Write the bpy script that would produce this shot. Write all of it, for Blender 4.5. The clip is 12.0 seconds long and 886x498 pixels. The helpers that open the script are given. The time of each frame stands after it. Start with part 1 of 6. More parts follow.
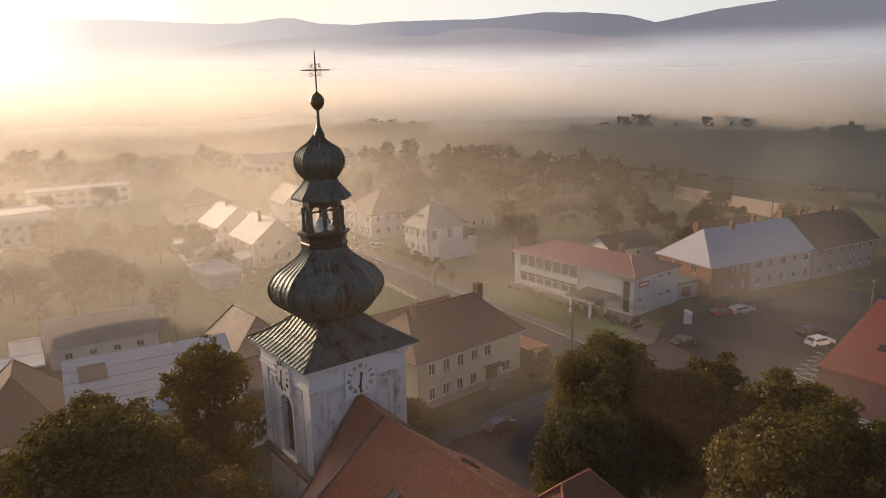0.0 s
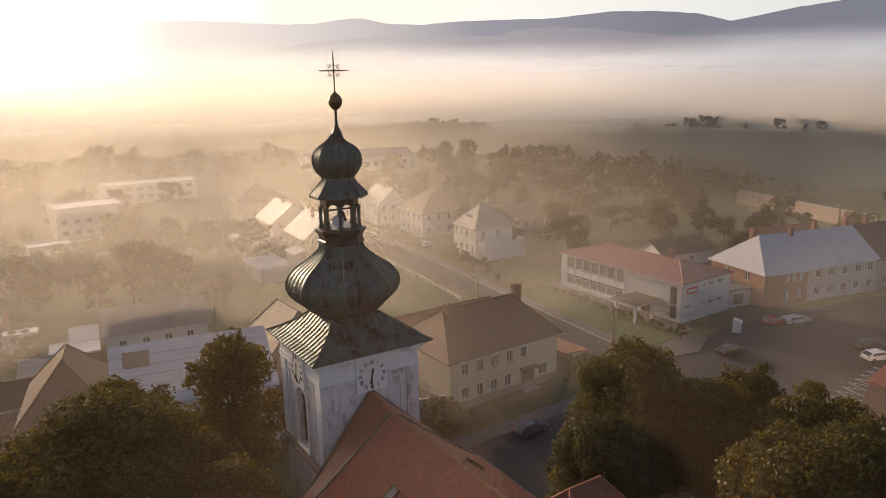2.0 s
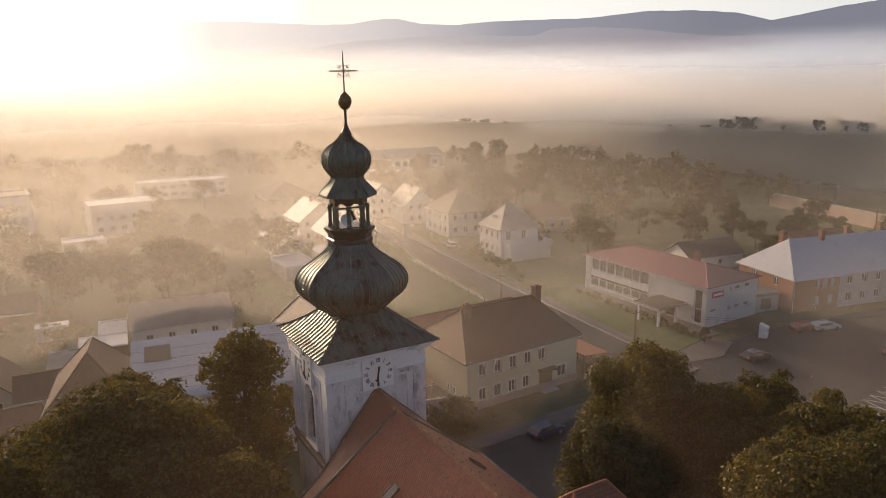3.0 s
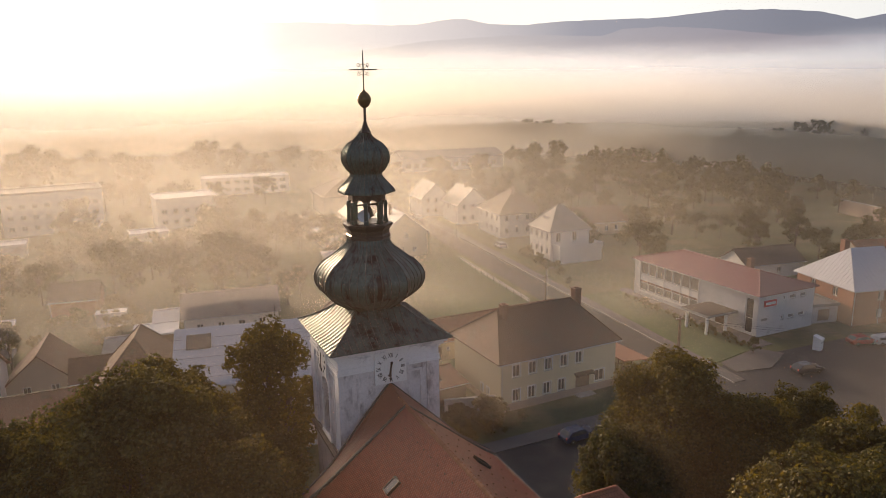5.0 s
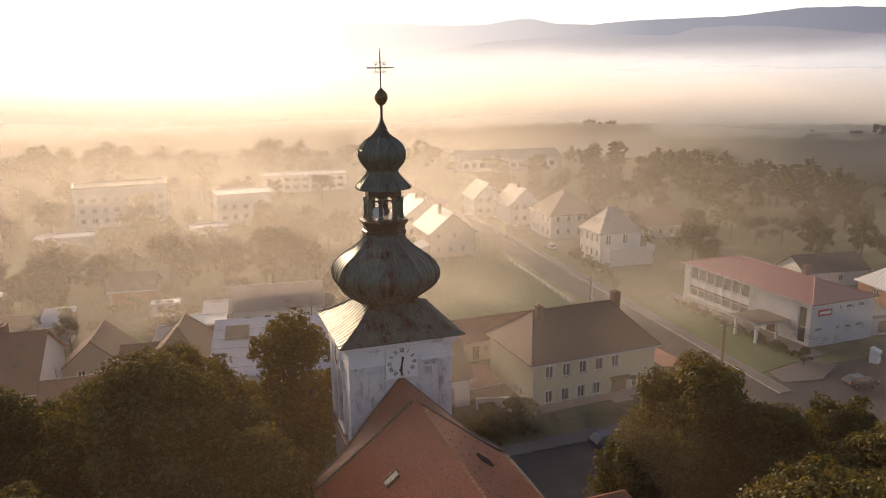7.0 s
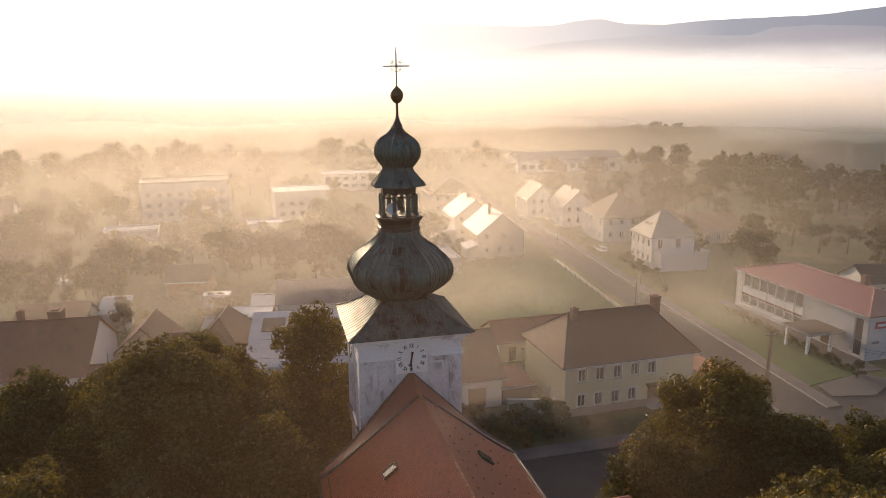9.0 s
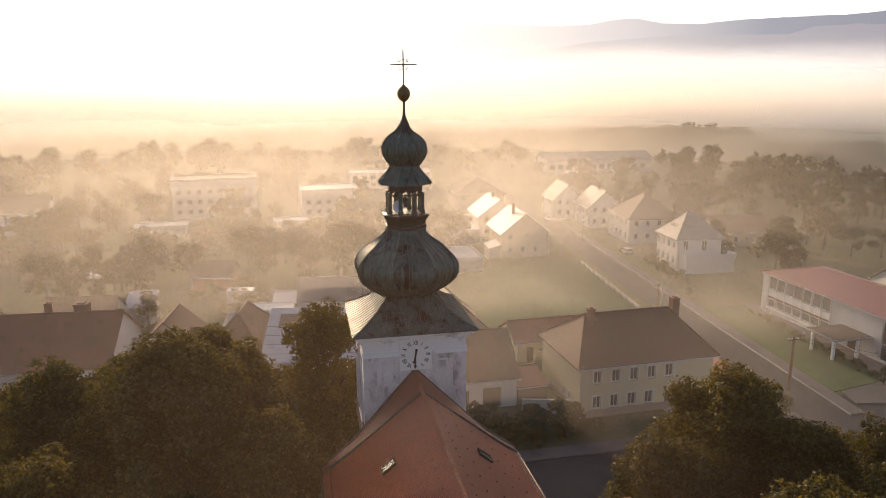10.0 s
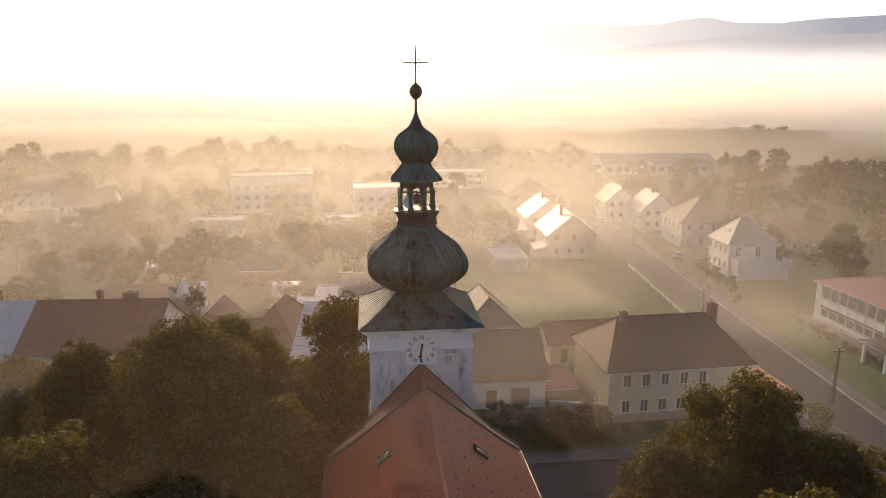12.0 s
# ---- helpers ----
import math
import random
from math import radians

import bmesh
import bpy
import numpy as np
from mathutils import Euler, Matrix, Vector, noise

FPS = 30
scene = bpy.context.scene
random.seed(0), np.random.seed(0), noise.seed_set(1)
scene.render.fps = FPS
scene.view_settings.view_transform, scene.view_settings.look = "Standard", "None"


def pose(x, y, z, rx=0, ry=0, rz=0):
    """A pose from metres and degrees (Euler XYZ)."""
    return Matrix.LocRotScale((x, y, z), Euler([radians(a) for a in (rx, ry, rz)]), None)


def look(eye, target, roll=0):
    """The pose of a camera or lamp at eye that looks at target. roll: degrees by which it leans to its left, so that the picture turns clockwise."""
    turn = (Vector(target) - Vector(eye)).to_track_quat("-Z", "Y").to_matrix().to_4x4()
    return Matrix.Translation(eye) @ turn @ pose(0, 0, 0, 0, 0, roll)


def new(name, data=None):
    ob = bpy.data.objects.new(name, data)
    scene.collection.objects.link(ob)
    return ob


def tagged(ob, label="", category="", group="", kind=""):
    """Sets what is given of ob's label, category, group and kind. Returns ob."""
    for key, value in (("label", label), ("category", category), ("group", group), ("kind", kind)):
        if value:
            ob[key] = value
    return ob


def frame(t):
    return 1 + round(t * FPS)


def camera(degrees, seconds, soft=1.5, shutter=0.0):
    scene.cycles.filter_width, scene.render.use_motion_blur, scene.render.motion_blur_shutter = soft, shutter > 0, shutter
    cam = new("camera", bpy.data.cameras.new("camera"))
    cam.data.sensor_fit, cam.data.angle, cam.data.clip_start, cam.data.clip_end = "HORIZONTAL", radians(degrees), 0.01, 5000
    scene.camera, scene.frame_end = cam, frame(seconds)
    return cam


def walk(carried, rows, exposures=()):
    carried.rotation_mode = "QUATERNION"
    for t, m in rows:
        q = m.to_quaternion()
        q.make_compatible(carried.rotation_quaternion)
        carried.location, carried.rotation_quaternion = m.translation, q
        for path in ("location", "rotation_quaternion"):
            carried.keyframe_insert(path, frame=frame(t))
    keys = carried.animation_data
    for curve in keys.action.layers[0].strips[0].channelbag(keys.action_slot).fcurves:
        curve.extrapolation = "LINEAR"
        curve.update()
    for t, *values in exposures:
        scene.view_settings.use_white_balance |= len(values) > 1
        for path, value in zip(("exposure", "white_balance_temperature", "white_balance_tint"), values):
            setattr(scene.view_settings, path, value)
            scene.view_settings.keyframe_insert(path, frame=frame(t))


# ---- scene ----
cam = camera(64.6, 12.0, 0.8)

PATH = [
    (0, (-21.027, -39.857, 38.42), (-19.841, -38.312, 37.965), -1.3),
    (0.5, (-20.428, -40.446, 38.448), (-19.278, -38.873, 37.994), -1.2),
    (1, (-19.824, -40.941, 38.451), (-18.711, -39.343, 37.998), -1.2),
    (1.5, (-19.197, -41.383, 38.452), (-18.12, -39.759, 37.999), -1.1),
    (2, (-18.592, -41.846, 38.417), (-17.551, -40.199, 37.965), -1.1),
    (2.5, (-17.944, -42.323, 38.393), (-16.942, -40.652, 37.942), -1.0),
    (3, (-17.297, -42.792, 38.397), (-16.334, -41.098, 37.947), -1.0),
    (5, (-14.633, -44.45, 38.268), (-13.829, -42.674, 37.821), -0.7),
    (5.5, (-13.94, -44.822, 38.227), (-13.177, -43.028, 37.779), -0.7),
    (6, (-13.197, -45.19, 38.164), (-12.475, -43.379, 37.717), -0.7),
    (6.5, (-12.492, -45.571, 38.115), (-11.811, -43.744, 37.67), -0.7),
    (7, (-11.723, -45.931, 38.086), (-11.084, -44.089, 37.642), -0.6),
    (9, (-8.531, -47.203, 37.876), (-8.064, -45.309, 37.436), -0.4),
    (9.5, (-7.765, -47.468, 37.824), (-7.338, -45.564, 37.384), -0.3),
    (10, (-6.902, -47.773, 37.782), (-6.52, -45.86, 37.342), -0.3),
    (10.5, (-6.063, -48.055, 37.732), (-5.725, -46.133, 37.293), -0.2),
    (11, (-5.219, -48.36, 37.699), (-4.924, -46.431, 37.26), -0.2),
    (11.5, (-4.311, -48.614, 37.685), (-4.06, -46.679, 37.246), -0.1),
    (12, (-3.388, -48.784, 37.623), (-3.179, -46.844, 37.184), -0.0),
]
walk(cam, [(t, look(eye, target, roll)) for t, eye, target, roll in PATH],
     exposures=[(0.0, -0.04, 6280, 16), (6.0, 0.18, 6280, 16), (12.0, 0.35, 6300, 15)])

# ---- world, sun ----
SUN_AZ, SUN_EL = -6.0, 11.0          # degrees east of north (+y), and above the horizon
SUN_DIR = Vector((math.sin(radians(SUN_AZ)) * math.cos(radians(SUN_EL)),
                  math.cos(radians(SUN_AZ)) * math.cos(radians(SUN_EL)), math.sin(radians(SUN_EL))))
world = bpy.data.worlds.new("morning_sky")
scene.world = world
world.use_nodes = True
wn = world.node_tree.nodes
sky = wn.new("ShaderNodeTexSky")
sky.sky_type, sky.sun_disc = "NISHITA", False
sky.sun_elevation, sky.sun_rotation = radians(SUN_EL), radians(SUN_AZ)
sky.dust_density, sky.air_density, sky.ozone_density = 4.6, 0.8, 0.8
world.node_tree.links.new(sky.outputs[0], wn["Background"].inputs[0])
wn["Background"].inputs[1].default_value = 0.15
sun = new("sun", bpy.data.lights.new("sun", "SUN"))
sun.data.energy, sun.data.angle, sun.data.color = 4.15, radians(2.0), (1.0, 0.70, 0.42)
sun.matrix_world = look(SUN_DIR * 100, (0, 0, 0))

# ---- materials ----
def mat(name, col, rough=0.8, var=0.25, scale=0.6, fine=9.0, bump=0.15, metal=0.0, stain=None, amount=0.0,
        island=0.0, rand=0.0, pattern=None, size=(0.3, 0.2), spec=0.5, run=1.0):
    """A surface with broad patches, fine grain, an optional second colour as stains, and an optional course pattern in the relief."""
    m = bpy.data.materials.new(name)
    m.use_nodes = True
    nt = m.node_tree
    N, L = nt.nodes, nt.links
    b = N["Principled BSDF"]
    tc = N.new("ShaderNodeTexCoord")
    big, small = N.new("ShaderNodeTexNoise"), N.new("ShaderNodeTexNoise")
    for n, s, d in ((big, scale, 5.0), (small, fine, 3.0)):
        n.inputs["Scale"].default_value, n.inputs["Detail"].default_value = s, d
        L.new(tc.outputs["Object"], n.inputs["Vector"])
    mixn = N.new("ShaderNodeMath")
    mixn.operation = "MULTIPLY_ADD"
    mixn.inputs[1].default_value = 0.5
    L.new(small.outputs["Fac"], mixn.inputs[0])
    half = N.new("ShaderNodeMath")
    half.operation, half.inputs[1].default_value = "MULTIPLY", 0.5
    L.new(big.outputs["Fac"], half.inputs[0])
    L.new(half.outputs[0], mixn.inputs[2])
    ramp = N.new("ShaderNodeValToRGB")
    ramp.color_ramp.elements[0].position, ramp.color_ramp.elements[1].position = 0.3, 0.7
    lo, hi = [c * (1 - var) for c in col], [min(1, c * (1 + var)) for c in col]
    ramp.color_ramp.elements[0].color, ramp.color_ramp.elements[1].color = (*lo, 1), (*hi, 1)
    L.new(mixn.outputs[0], ramp.inputs[0])
    out = ramp.outputs[0]
    if stain:
        st = N.new("ShaderNodeTexNoise")
        st.inputs["Scale"].default_value, st.inputs["Detail"].default_value = scale * 1.7, 8.0
        st.inputs["Roughness"].default_value = 0.65
        sm = N.new("ShaderNodeMapping")
        sm.inputs["Scale"].default_value = (1, 1, run)          # below 1: stains run down
        L.new(tc.outputs["Object"], sm.inputs["Vector"])
        L.new(sm.outputs[0], st.inputs["Vector"])
        sr = N.new("ShaderNodeValToRGB")
        sr.color_ramp.elements[0].position, sr.color_ramp.elements[1].position = 0.62 - amount * 0.4, 0.75 - amount * 0.4
        L.new(st.outputs["Fac"], sr.inputs[0])
        mx = N.new("ShaderNodeMixRGB")
        mx.inputs[2].default_value = (*stain, 1)
        L.new(sr.outputs[0], mx.inputs[0])
        L.new(out, mx.inputs[1])
        out = mx.outputs[0]
    for kind, k in (("island", island), ("rand", rand)):
        if k:
            src = N.new("ShaderNodeNewGeometry").outputs["Random Per Island"] if kind == "island" else N.new("ShaderNodeObjectInfo").outputs["Random"]
            mr = N.new("ShaderNodeMapRange")
            mr.inputs["To Min"].default_value, mr.inputs["To Max"].default_value = 1 - k, 1 + k
            L.new(src, mr.inputs[0])
            hs = N.new("ShaderNodeHueSaturation")
            L.new(mr.outputs[0], hs.inputs["Value"])
            L.new(out, hs.inputs["Color"])
            out = hs.outputs[0]
    height = mixn.outputs[0]
    if pattern:
        br = N.new("ShaderNodeTexBrick")
        br.inputs["Scale"].default_value = 1.0
        br.inputs["Brick Width"].default_value, br.inputs["Row Height"].default_value = size
        br.inputs["Mortar Size"].default_value = min(size) * 0.12
        br.inputs["Mortar Smooth"].default_value = 0.6
        br.inputs["Color1"].default_value, br.inputs["Color2"].default_value = (0.75, 0.75, 0.75, 1), (1, 1, 1, 1)
        br.inputs["Mortar"].default_value = (0.35, 0.35, 0.35, 1)
        mp = N.new("ShaderNodeMapping")
        if pattern == "y":      # courses run along y
            mp.inputs["Rotation"].default_value = (0, 0, radians(90))
        if pattern in "uv":
            L.new(tc.outputs["UV"], mp.inputs["Vector"])
        else:
            L.new(tc.outputs["Object"], mp.inputs["Vector"])
        L.new(mp.outputs[0], br.inputs["Vector"])
        mu = N.new("ShaderNodeMixRGB")
        mu.blend_type, mu.inputs[0].default_value = "MULTIPLY", 0.75
        L.new(out, mu.inputs[1])
        L.new(br.outputs["Color"], mu.inputs[2])
        out = mu.outputs[0]
        ad = N.new("ShaderNodeMath")
        ad.operation = "SUBTRACT"
        L.new(height, ad.inputs[0])
        L.new(br.outputs["Fac"], ad.inputs[1])
        height = ad.outputs[0]
    bp = N.new("ShaderNodeBump")
    bp.inputs["Strength"].default_value, bp.inputs["Distance"].default_value = bump, 0.05
    L.new(height, bp.inputs["Height"])
    L.new(bp.outputs[0], b.inputs["Normal"])
    L.new(out, b.inputs["Base Color"])
    b.inputs["Roughness"].default_value, b.inputs["Metallic"].default_value = rough, metal
    b.inputs["Specular IOR Level"].default_value = spec
    return m


def leaf_mat(name, col, trans=0.45, hue=0.35):
    m = bpy.data.materials.new(name)
    m.use_nodes = True
    N, L = m.node_tree.nodes, m.node_tree.links
    N.remove(N["Principled BSDF"])
    geo, tc = N.new("ShaderNodeNewGeometry"), N.new("ShaderNodeTexCoord")
    noi = N.new("ShaderNodeTexNoise")
    noi.inputs["Scale"].default_value = 0.35
    L.new(tc.outputs["Object"], noi.inputs["Vector"])
    ad = N.new("ShaderNodeMath")
    ad.operation = "MULTIPLY_ADD"
    ad.inputs[1].default_value = 0.55
    L.new(geo.outputs["Random Per Island"], ad.inputs[0])
    L.new(noi.outputs["Fac"], ad.inputs[2])
    r = N.new("ShaderNodeValToRGB")
    r.color_ramp.elements[0].position, r.color_ramp.elements[1].position = 0.35, 1.05
    r.color_ramp.elements[0].color = (*[c * (1 - hue) for c in col], 1)
    r.color_ramp.elements[1].color = (col[0] * (1 + 2.0 * hue), col[1] * (1 + hue), col[2], 1)
    L.new(ad.outputs[0], r.inputs[0])
    d, t, g = N.new("ShaderNodeBsdfDiffuse"), N.new("ShaderNodeBsdfTranslucent"), N.new("ShaderNodeBsdfGlossy")
    g.inputs["Roughness"].default_value = 0.45
    g.inputs["Color"].default_value = (0.9, 0.9, 0.9, 1)
    L.new(r.outputs[0], d.inputs[0])
    tr = N.new("ShaderNodeMixRGB")
    tr.blend_type, tr.inputs[0].default_value, tr.inputs[2].default_value = "MULTIPLY", 1.0, (1.5, 1.25, 0.45, 1)
    L.new(r.outputs[0], tr.inputs[1])
    L.new(tr.outputs[0], t.inputs[0])
    m1, m2 = N.new("ShaderNodeMixShader"), N.new("ShaderNodeMixShader")
    m1.inputs[0].default_value, m2.inputs[0].default_value = trans, 0.02
    L.new(d.outputs[0], m1.inputs[1])
    L.new(t.outputs[0], m1.inputs[2])
    L.new(m1.outputs[0], m2.inputs[1])
    L.new(g.outputs[0], m2.inputs[2])
    L.new(m2.outputs[0], N["Material Output"].inputs[0])
    return m


M = {
    "grass": mat("meadow_grass", (0.075, 0.085, 0.03), 0.95, 0.45, 0.05, 1.3, 0.6, stain=(0.13, 0.11, 0.05), amount=0.25),
    "lawn": mat("lawn", (0.07, 0.10, 0.03), 0.95, 0.35, 0.25, 4.0, 0.5),
    "asphalt": mat("asphalt", (0.036, 0.035, 0.037), 0.9, 0.25, 0.25, 25, 0.2, stain=(0.055, 0.052, 0.05), amount=0.2),
    "paving": mat("concrete_paving", (0.115, 0.105, 0.095), 0.85, 0.2, 0.4, 10, 0.2, stain=(0.08, 0.075, 0.068), amount=0.2),
    "kerb": mat("kerb_stone", (0.28, 0.27, 0.25), 0.85, 0.2, 1.5, 14),
    "white": mat("white_paint", (0.75, 0.74, 0.72), 0.6, 0.06, 1.0, 12, 0.05),
    "plaster_white": mat("white_plaster", (0.70, 0.68, 0.64), 0.9, 0.08, 0.35, 8, 0.15, stain=(0.45, 0.43, 0.40), amount=0.1),
    "slate_brown": mat("brown_fibre_slate", (0.26, 0.20, 0.14), 0.6, 0.2, 0.4, 8, 0.4, stain=(0.17, 0.14, 0.11), amount=0.2, pattern="uv", size=(0.4, 0.4)),
    "plaster_dark": mat("dark_grey_plaster", (0.24, 0.23, 0.23), 0.9, 0.15, 0.35, 8, 0.15),
    "tile_signal": mat("red_mansard_tile", (0.30, 0.075, 0.045), 0.6, 0.12, 0.6, 8, 0.4, pattern="uv", size=(0.22, 0.30)),
    "plaster_shop": mat("grey_white_plaster", (0.55, 0.545, 0.54), 0.9, 0.1, 0.35, 8, 0.15, stain=(0.38, 0.37, 0.36), amount=0.15),
    "plaster_grey": mat("grey_plaster", (0.42, 0.41, 0.40), 0.9, 0.12, 0.35, 8, 0.15, stain=(0.28, 0.27, 0.26), amount=0.2),
    "plaster_yellow": mat("yellow_plaster", (0.60, 0.53, 0.35), 0.9, 0.07, 0.3, 8, 0.12, stain=(0.48, 0.41, 0.26), amount=0.08),
    "plaster_beige": mat("beige_plaster", (0.45, 0.38, 0.29), 0.9, 0.1, 0.3, 8, 0.15),
    "plinth": mat("plinth_plaster", (0.34, 0.26, 0.21), 0.9, 0.15, 0.6, 8, 0.2),
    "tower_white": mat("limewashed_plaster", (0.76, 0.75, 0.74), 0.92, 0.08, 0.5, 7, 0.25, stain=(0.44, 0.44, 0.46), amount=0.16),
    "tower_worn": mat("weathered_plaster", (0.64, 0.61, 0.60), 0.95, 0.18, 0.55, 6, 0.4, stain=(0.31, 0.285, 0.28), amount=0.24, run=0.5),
    "stone_dark": mat("sooty_stone", (0.13, 0.12, 0.115), 0.9, 0.3, 1.0, 9, 0.3),
    "copper": mat("patinated_copper", (0.075, 0.125, 0.11), 0.44, 0.4, 0.7, 6, 0.5, metal=0.4, stain=(0.035, 0.027, 0.022), amount=0.28, run=0.12),
    "copper_seam": mat("copper_seam", (0.09, 0.12, 0.10), 0.4, 0.3, 1.0, 6, 0.1, metal=0.55, stain=(0.05, 0.04, 0.03), amount=0.3),
    "copper_dark": mat("dark_copper", (0.05, 0.045, 0.04), 0.42, 0.3, 0.9, 6, 0.2, metal=0.5),
    "iron": mat("wrought_iron", (0.035, 0.032, 0.03), 0.5, 0.2, 3, 20, 0.1, metal=0.7),
    "gilt": mat("tarnished_gilding", (0.16, 0.11, 0.05), 0.4, 0.3, 3, 20, 0.1, metal=0.8),
    "tile_church": mat("new_clay_roof_tile", (0.35, 0.085, 0.045), 0.34, 0.12, 0.5, 9, 0.1, island=0.16, spec=0.6),
    "tile_church_flat": mat("clay_roof_underlay", (0.28, 0.08, 0.042), 0.45, 0.15, 0.8, 9, 0.3, pattern="uv", size=(0.18, 0.15)),
    "ridge": mat("clay_ridge_tile", (0.36, 0.13, 0.06), 0.6, 0.15, 2.0, 9, 0.1, rand=0.15),
    "tile_old": mat("old_clay_tile", (0.135, 0.060, 0.036), 0.7, 0.25, 0.35, 8, 0.6, stain=(0.10, 0.075, 0.05), amount=0.22, pattern="uv", size=(0.24, 0.32)),
    "tile_red": mat("red_clay_tile", (0.27, 0.10, 0.06), 0.75, 0.2, 0.35, 8, 0.6, stain=(0.16, 0.08, 0.05), amount=0.15, pattern="uv", size=(0.24, 0.32)),
    "tile_orange": mat("orange_clay_tile", (0.42, 0.16, 0.075), 0.65, 0.12, 0.6, 8, 0.5, pattern="uv", size=(0.22, 0.30)),
    "tile_brown": mat("brown_concrete_tile", (0.12, 0.085, 0.065), 0.75, 0.2, 0.4, 8, 0.6, pattern="uv", size=(0.3, 0.35)),
    "slate": mat("grey_fibre_slate", (0.30, 0.285, 0.27), 0.6, 0.15, 0.4, 8, 0.4, stain=(0.2, 0.19, 0.17), amount=0.15, pattern="uv", size=(0.4, 0.4)),
    "metal_roof": mat("pale_metal_roof", (0.48, 0.49, 0.52), 0.55, 0.08, 0.3, 6, 0.1, metal=0.1, stain=(0.36, 0.35, 0.34), amount=0.12),
    "metal_red": mat("red_metal_roof", (0.21, 0.062, 0.055), 0.5, 0.12, 0.3, 6, 0.1, stain=(0.2, 0.07, 0.06), amount=0.12),
    # Red mansard tile again, with the steep slope's shade painted into its colour.
    "tile_shaded": mat("shaded_red_tile", (0.11, 0.032, 0.028), 0.7, 0.12, 0.6, 8, 0.4, pattern="uv", size=(0.22, 0.30)),
    "slate_pink": mat("faded_sheet_roof", (0.21, 0.175, 0.155), 0.6, 0.15, 0.3, 8, 0.2, stain=(0.15, 0.12, 0.10), amount=0.2),
    "felt": mat("roofing_felt", (0.22, 0.21, 0.20), 0.8, 0.2, 0.2, 5, 0.2, stain=(0.35, 0.34, 0.33), amount=0.2),
    "brick": mat("orange_brick", (0.30, 0.13, 0.07), 0.85, 0.15, 0.5, 9, 0.4, pattern="uv", size=(0.25, 0.08)),
    "brick_chimney": mat("sooty_brick", (0.19, 0.10, 0.07), 0.9, 0.25, 1.5, 9, 0.4),
    "wood": mat("weathered_wood", (0.16, 0.105, 0.065), 0.8, 0.3, 1.5, 12, 0.3),
    "wood_dark": mat("brown_door_wood", (0.10, 0.055, 0.03), 0.6, 0.25, 1.5, 12, 0.2),
    "bark": mat("tree_bark", (0.085, 0.065, 0.05), 0.95, 0.35, 2.0, 14, 0.8),
    "frame": mat("window_frame_paint", (0.70, 0.69, 0.66), 0.5, 0.06, 2, 12, 0.05),
    "panel": mat("solar_glass", (0.05, 0.035, 0.03), 0.25, 0.2, 1.0, 10, 0.02),
    "red_paint": mat("red_enamel", (0.55, 0.05, 0.04), 0.4, 0.08, 1, 10, 0.02),
    "black": mat("black_paint", (0.02, 0.02, 0.02), 0.5, 0.2, 2, 12, 0.05),
    "concrete": mat("cast_concrete", (0.33, 0.32, 0.30), 0.9, 0.18, 0.6, 8, 0.25, stain=(0.22, 0.21, 0.2), amount=0.15),
    "rubber": mat("tyre_rubber", (0.02, 0.02, 0.02), 0.8, 0.2, 3, 20, 0.1),
    "chrome": mat("wheel_alloy", (0.5, 0.5, 0.5), 0.35, 0.1, 3, 20, 0.02, metal=0.9),
    "line": mat("road_marking", (0.42, 0.42, 0.42), 0.8, 0.15, 1.0, 8, 0.1),
}
for key, c in (("car_silver", (0.45, 0.46, 0.48)), ("car_white", (0.78, 0.78, 0.78)), ("car_blue", (0.03, 0.04, 0.09)),
               ("car_red", (0.32, 0.03, 0.03)), ("car_dark", (0.04, 0.04, 0.045))):
    M[key] = mat("paint_" + key, c, 0.25, 0.05, 1.0, 10, 0.01, spec=0.6)
glass = mat("window_glass", (0.035, 0.04, 0.045), 0.06, 0.3, 0.8, 3, 0.01, spec=0.6)
M["glass"] = glass
M["glass_pale"] = mat("curtained_glass", (0.20, 0.19, 0.175), 0.12, 0.25, 0.8, 3, 0.01, spec=0.6)
M["leaf"] = leaf_mat("lime_foliage", (0.074, 0.080, 0.020), 0.42)
M["leaf_b"] = leaf_mat("maple_foliage", (0.060, 0.068, 0.020), 0.38)
M["leaf_far"] = leaf_mat("distant_foliage", (0.036, 0.046, 0.016), 0.2)

# ---- building tools ----
def obj(name, me, material, parent=None, label="", m=None):
    ob = new(name, me)
    if material is not None and not me.materials:
        me.materials.append(material)
    if parent is not None:
        ob.parent = parent
    if m is not None:
        ob.matrix_basis = m
    if label:
        ob["label"] = label
    return ob


def part(name, bm, material, parent, label="", m=None, smooth=False):
    """One bmesh as one mesh under a thing or a part."""
    me = bpy.data.meshes.new(name)
    if smooth:
        for f in bm.faces:
            f.smooth = True
    bm.to_mesh(me)
    bm.free()
    return obj(name, me, material, parent, label, m)


def thing(name, label, category, m=None, group="", kind=""):
    ob = new(name)
    ob.empty_display_size = 0.3
    if m is not None:
        ob.matrix_basis = m
    return tagged(ob, label, category, group, kind)


def box(bm, x0, x1, y0, y1, z0, z1, m=None):
    v = [bm.verts.new((x, y, z)) for z in (z0, z1) for y in (y0, y1) for x in (x0, x1)]
    for f in ((0, 2, 3, 1), (4, 5, 7, 6), (0, 1, 5, 4), (2, 6, 7, 3), (0, 4, 6, 2), (1, 3, 7, 5)):
        bm.faces.new([v[i] for i in f])
    if m is not None:
        bmesh.ops.transform(bm, matrix=m, verts=v)
    return v


def boxes(*specs):
    bm = bmesh.new()
    for s in specs:
        box(bm, *s)
    return bm


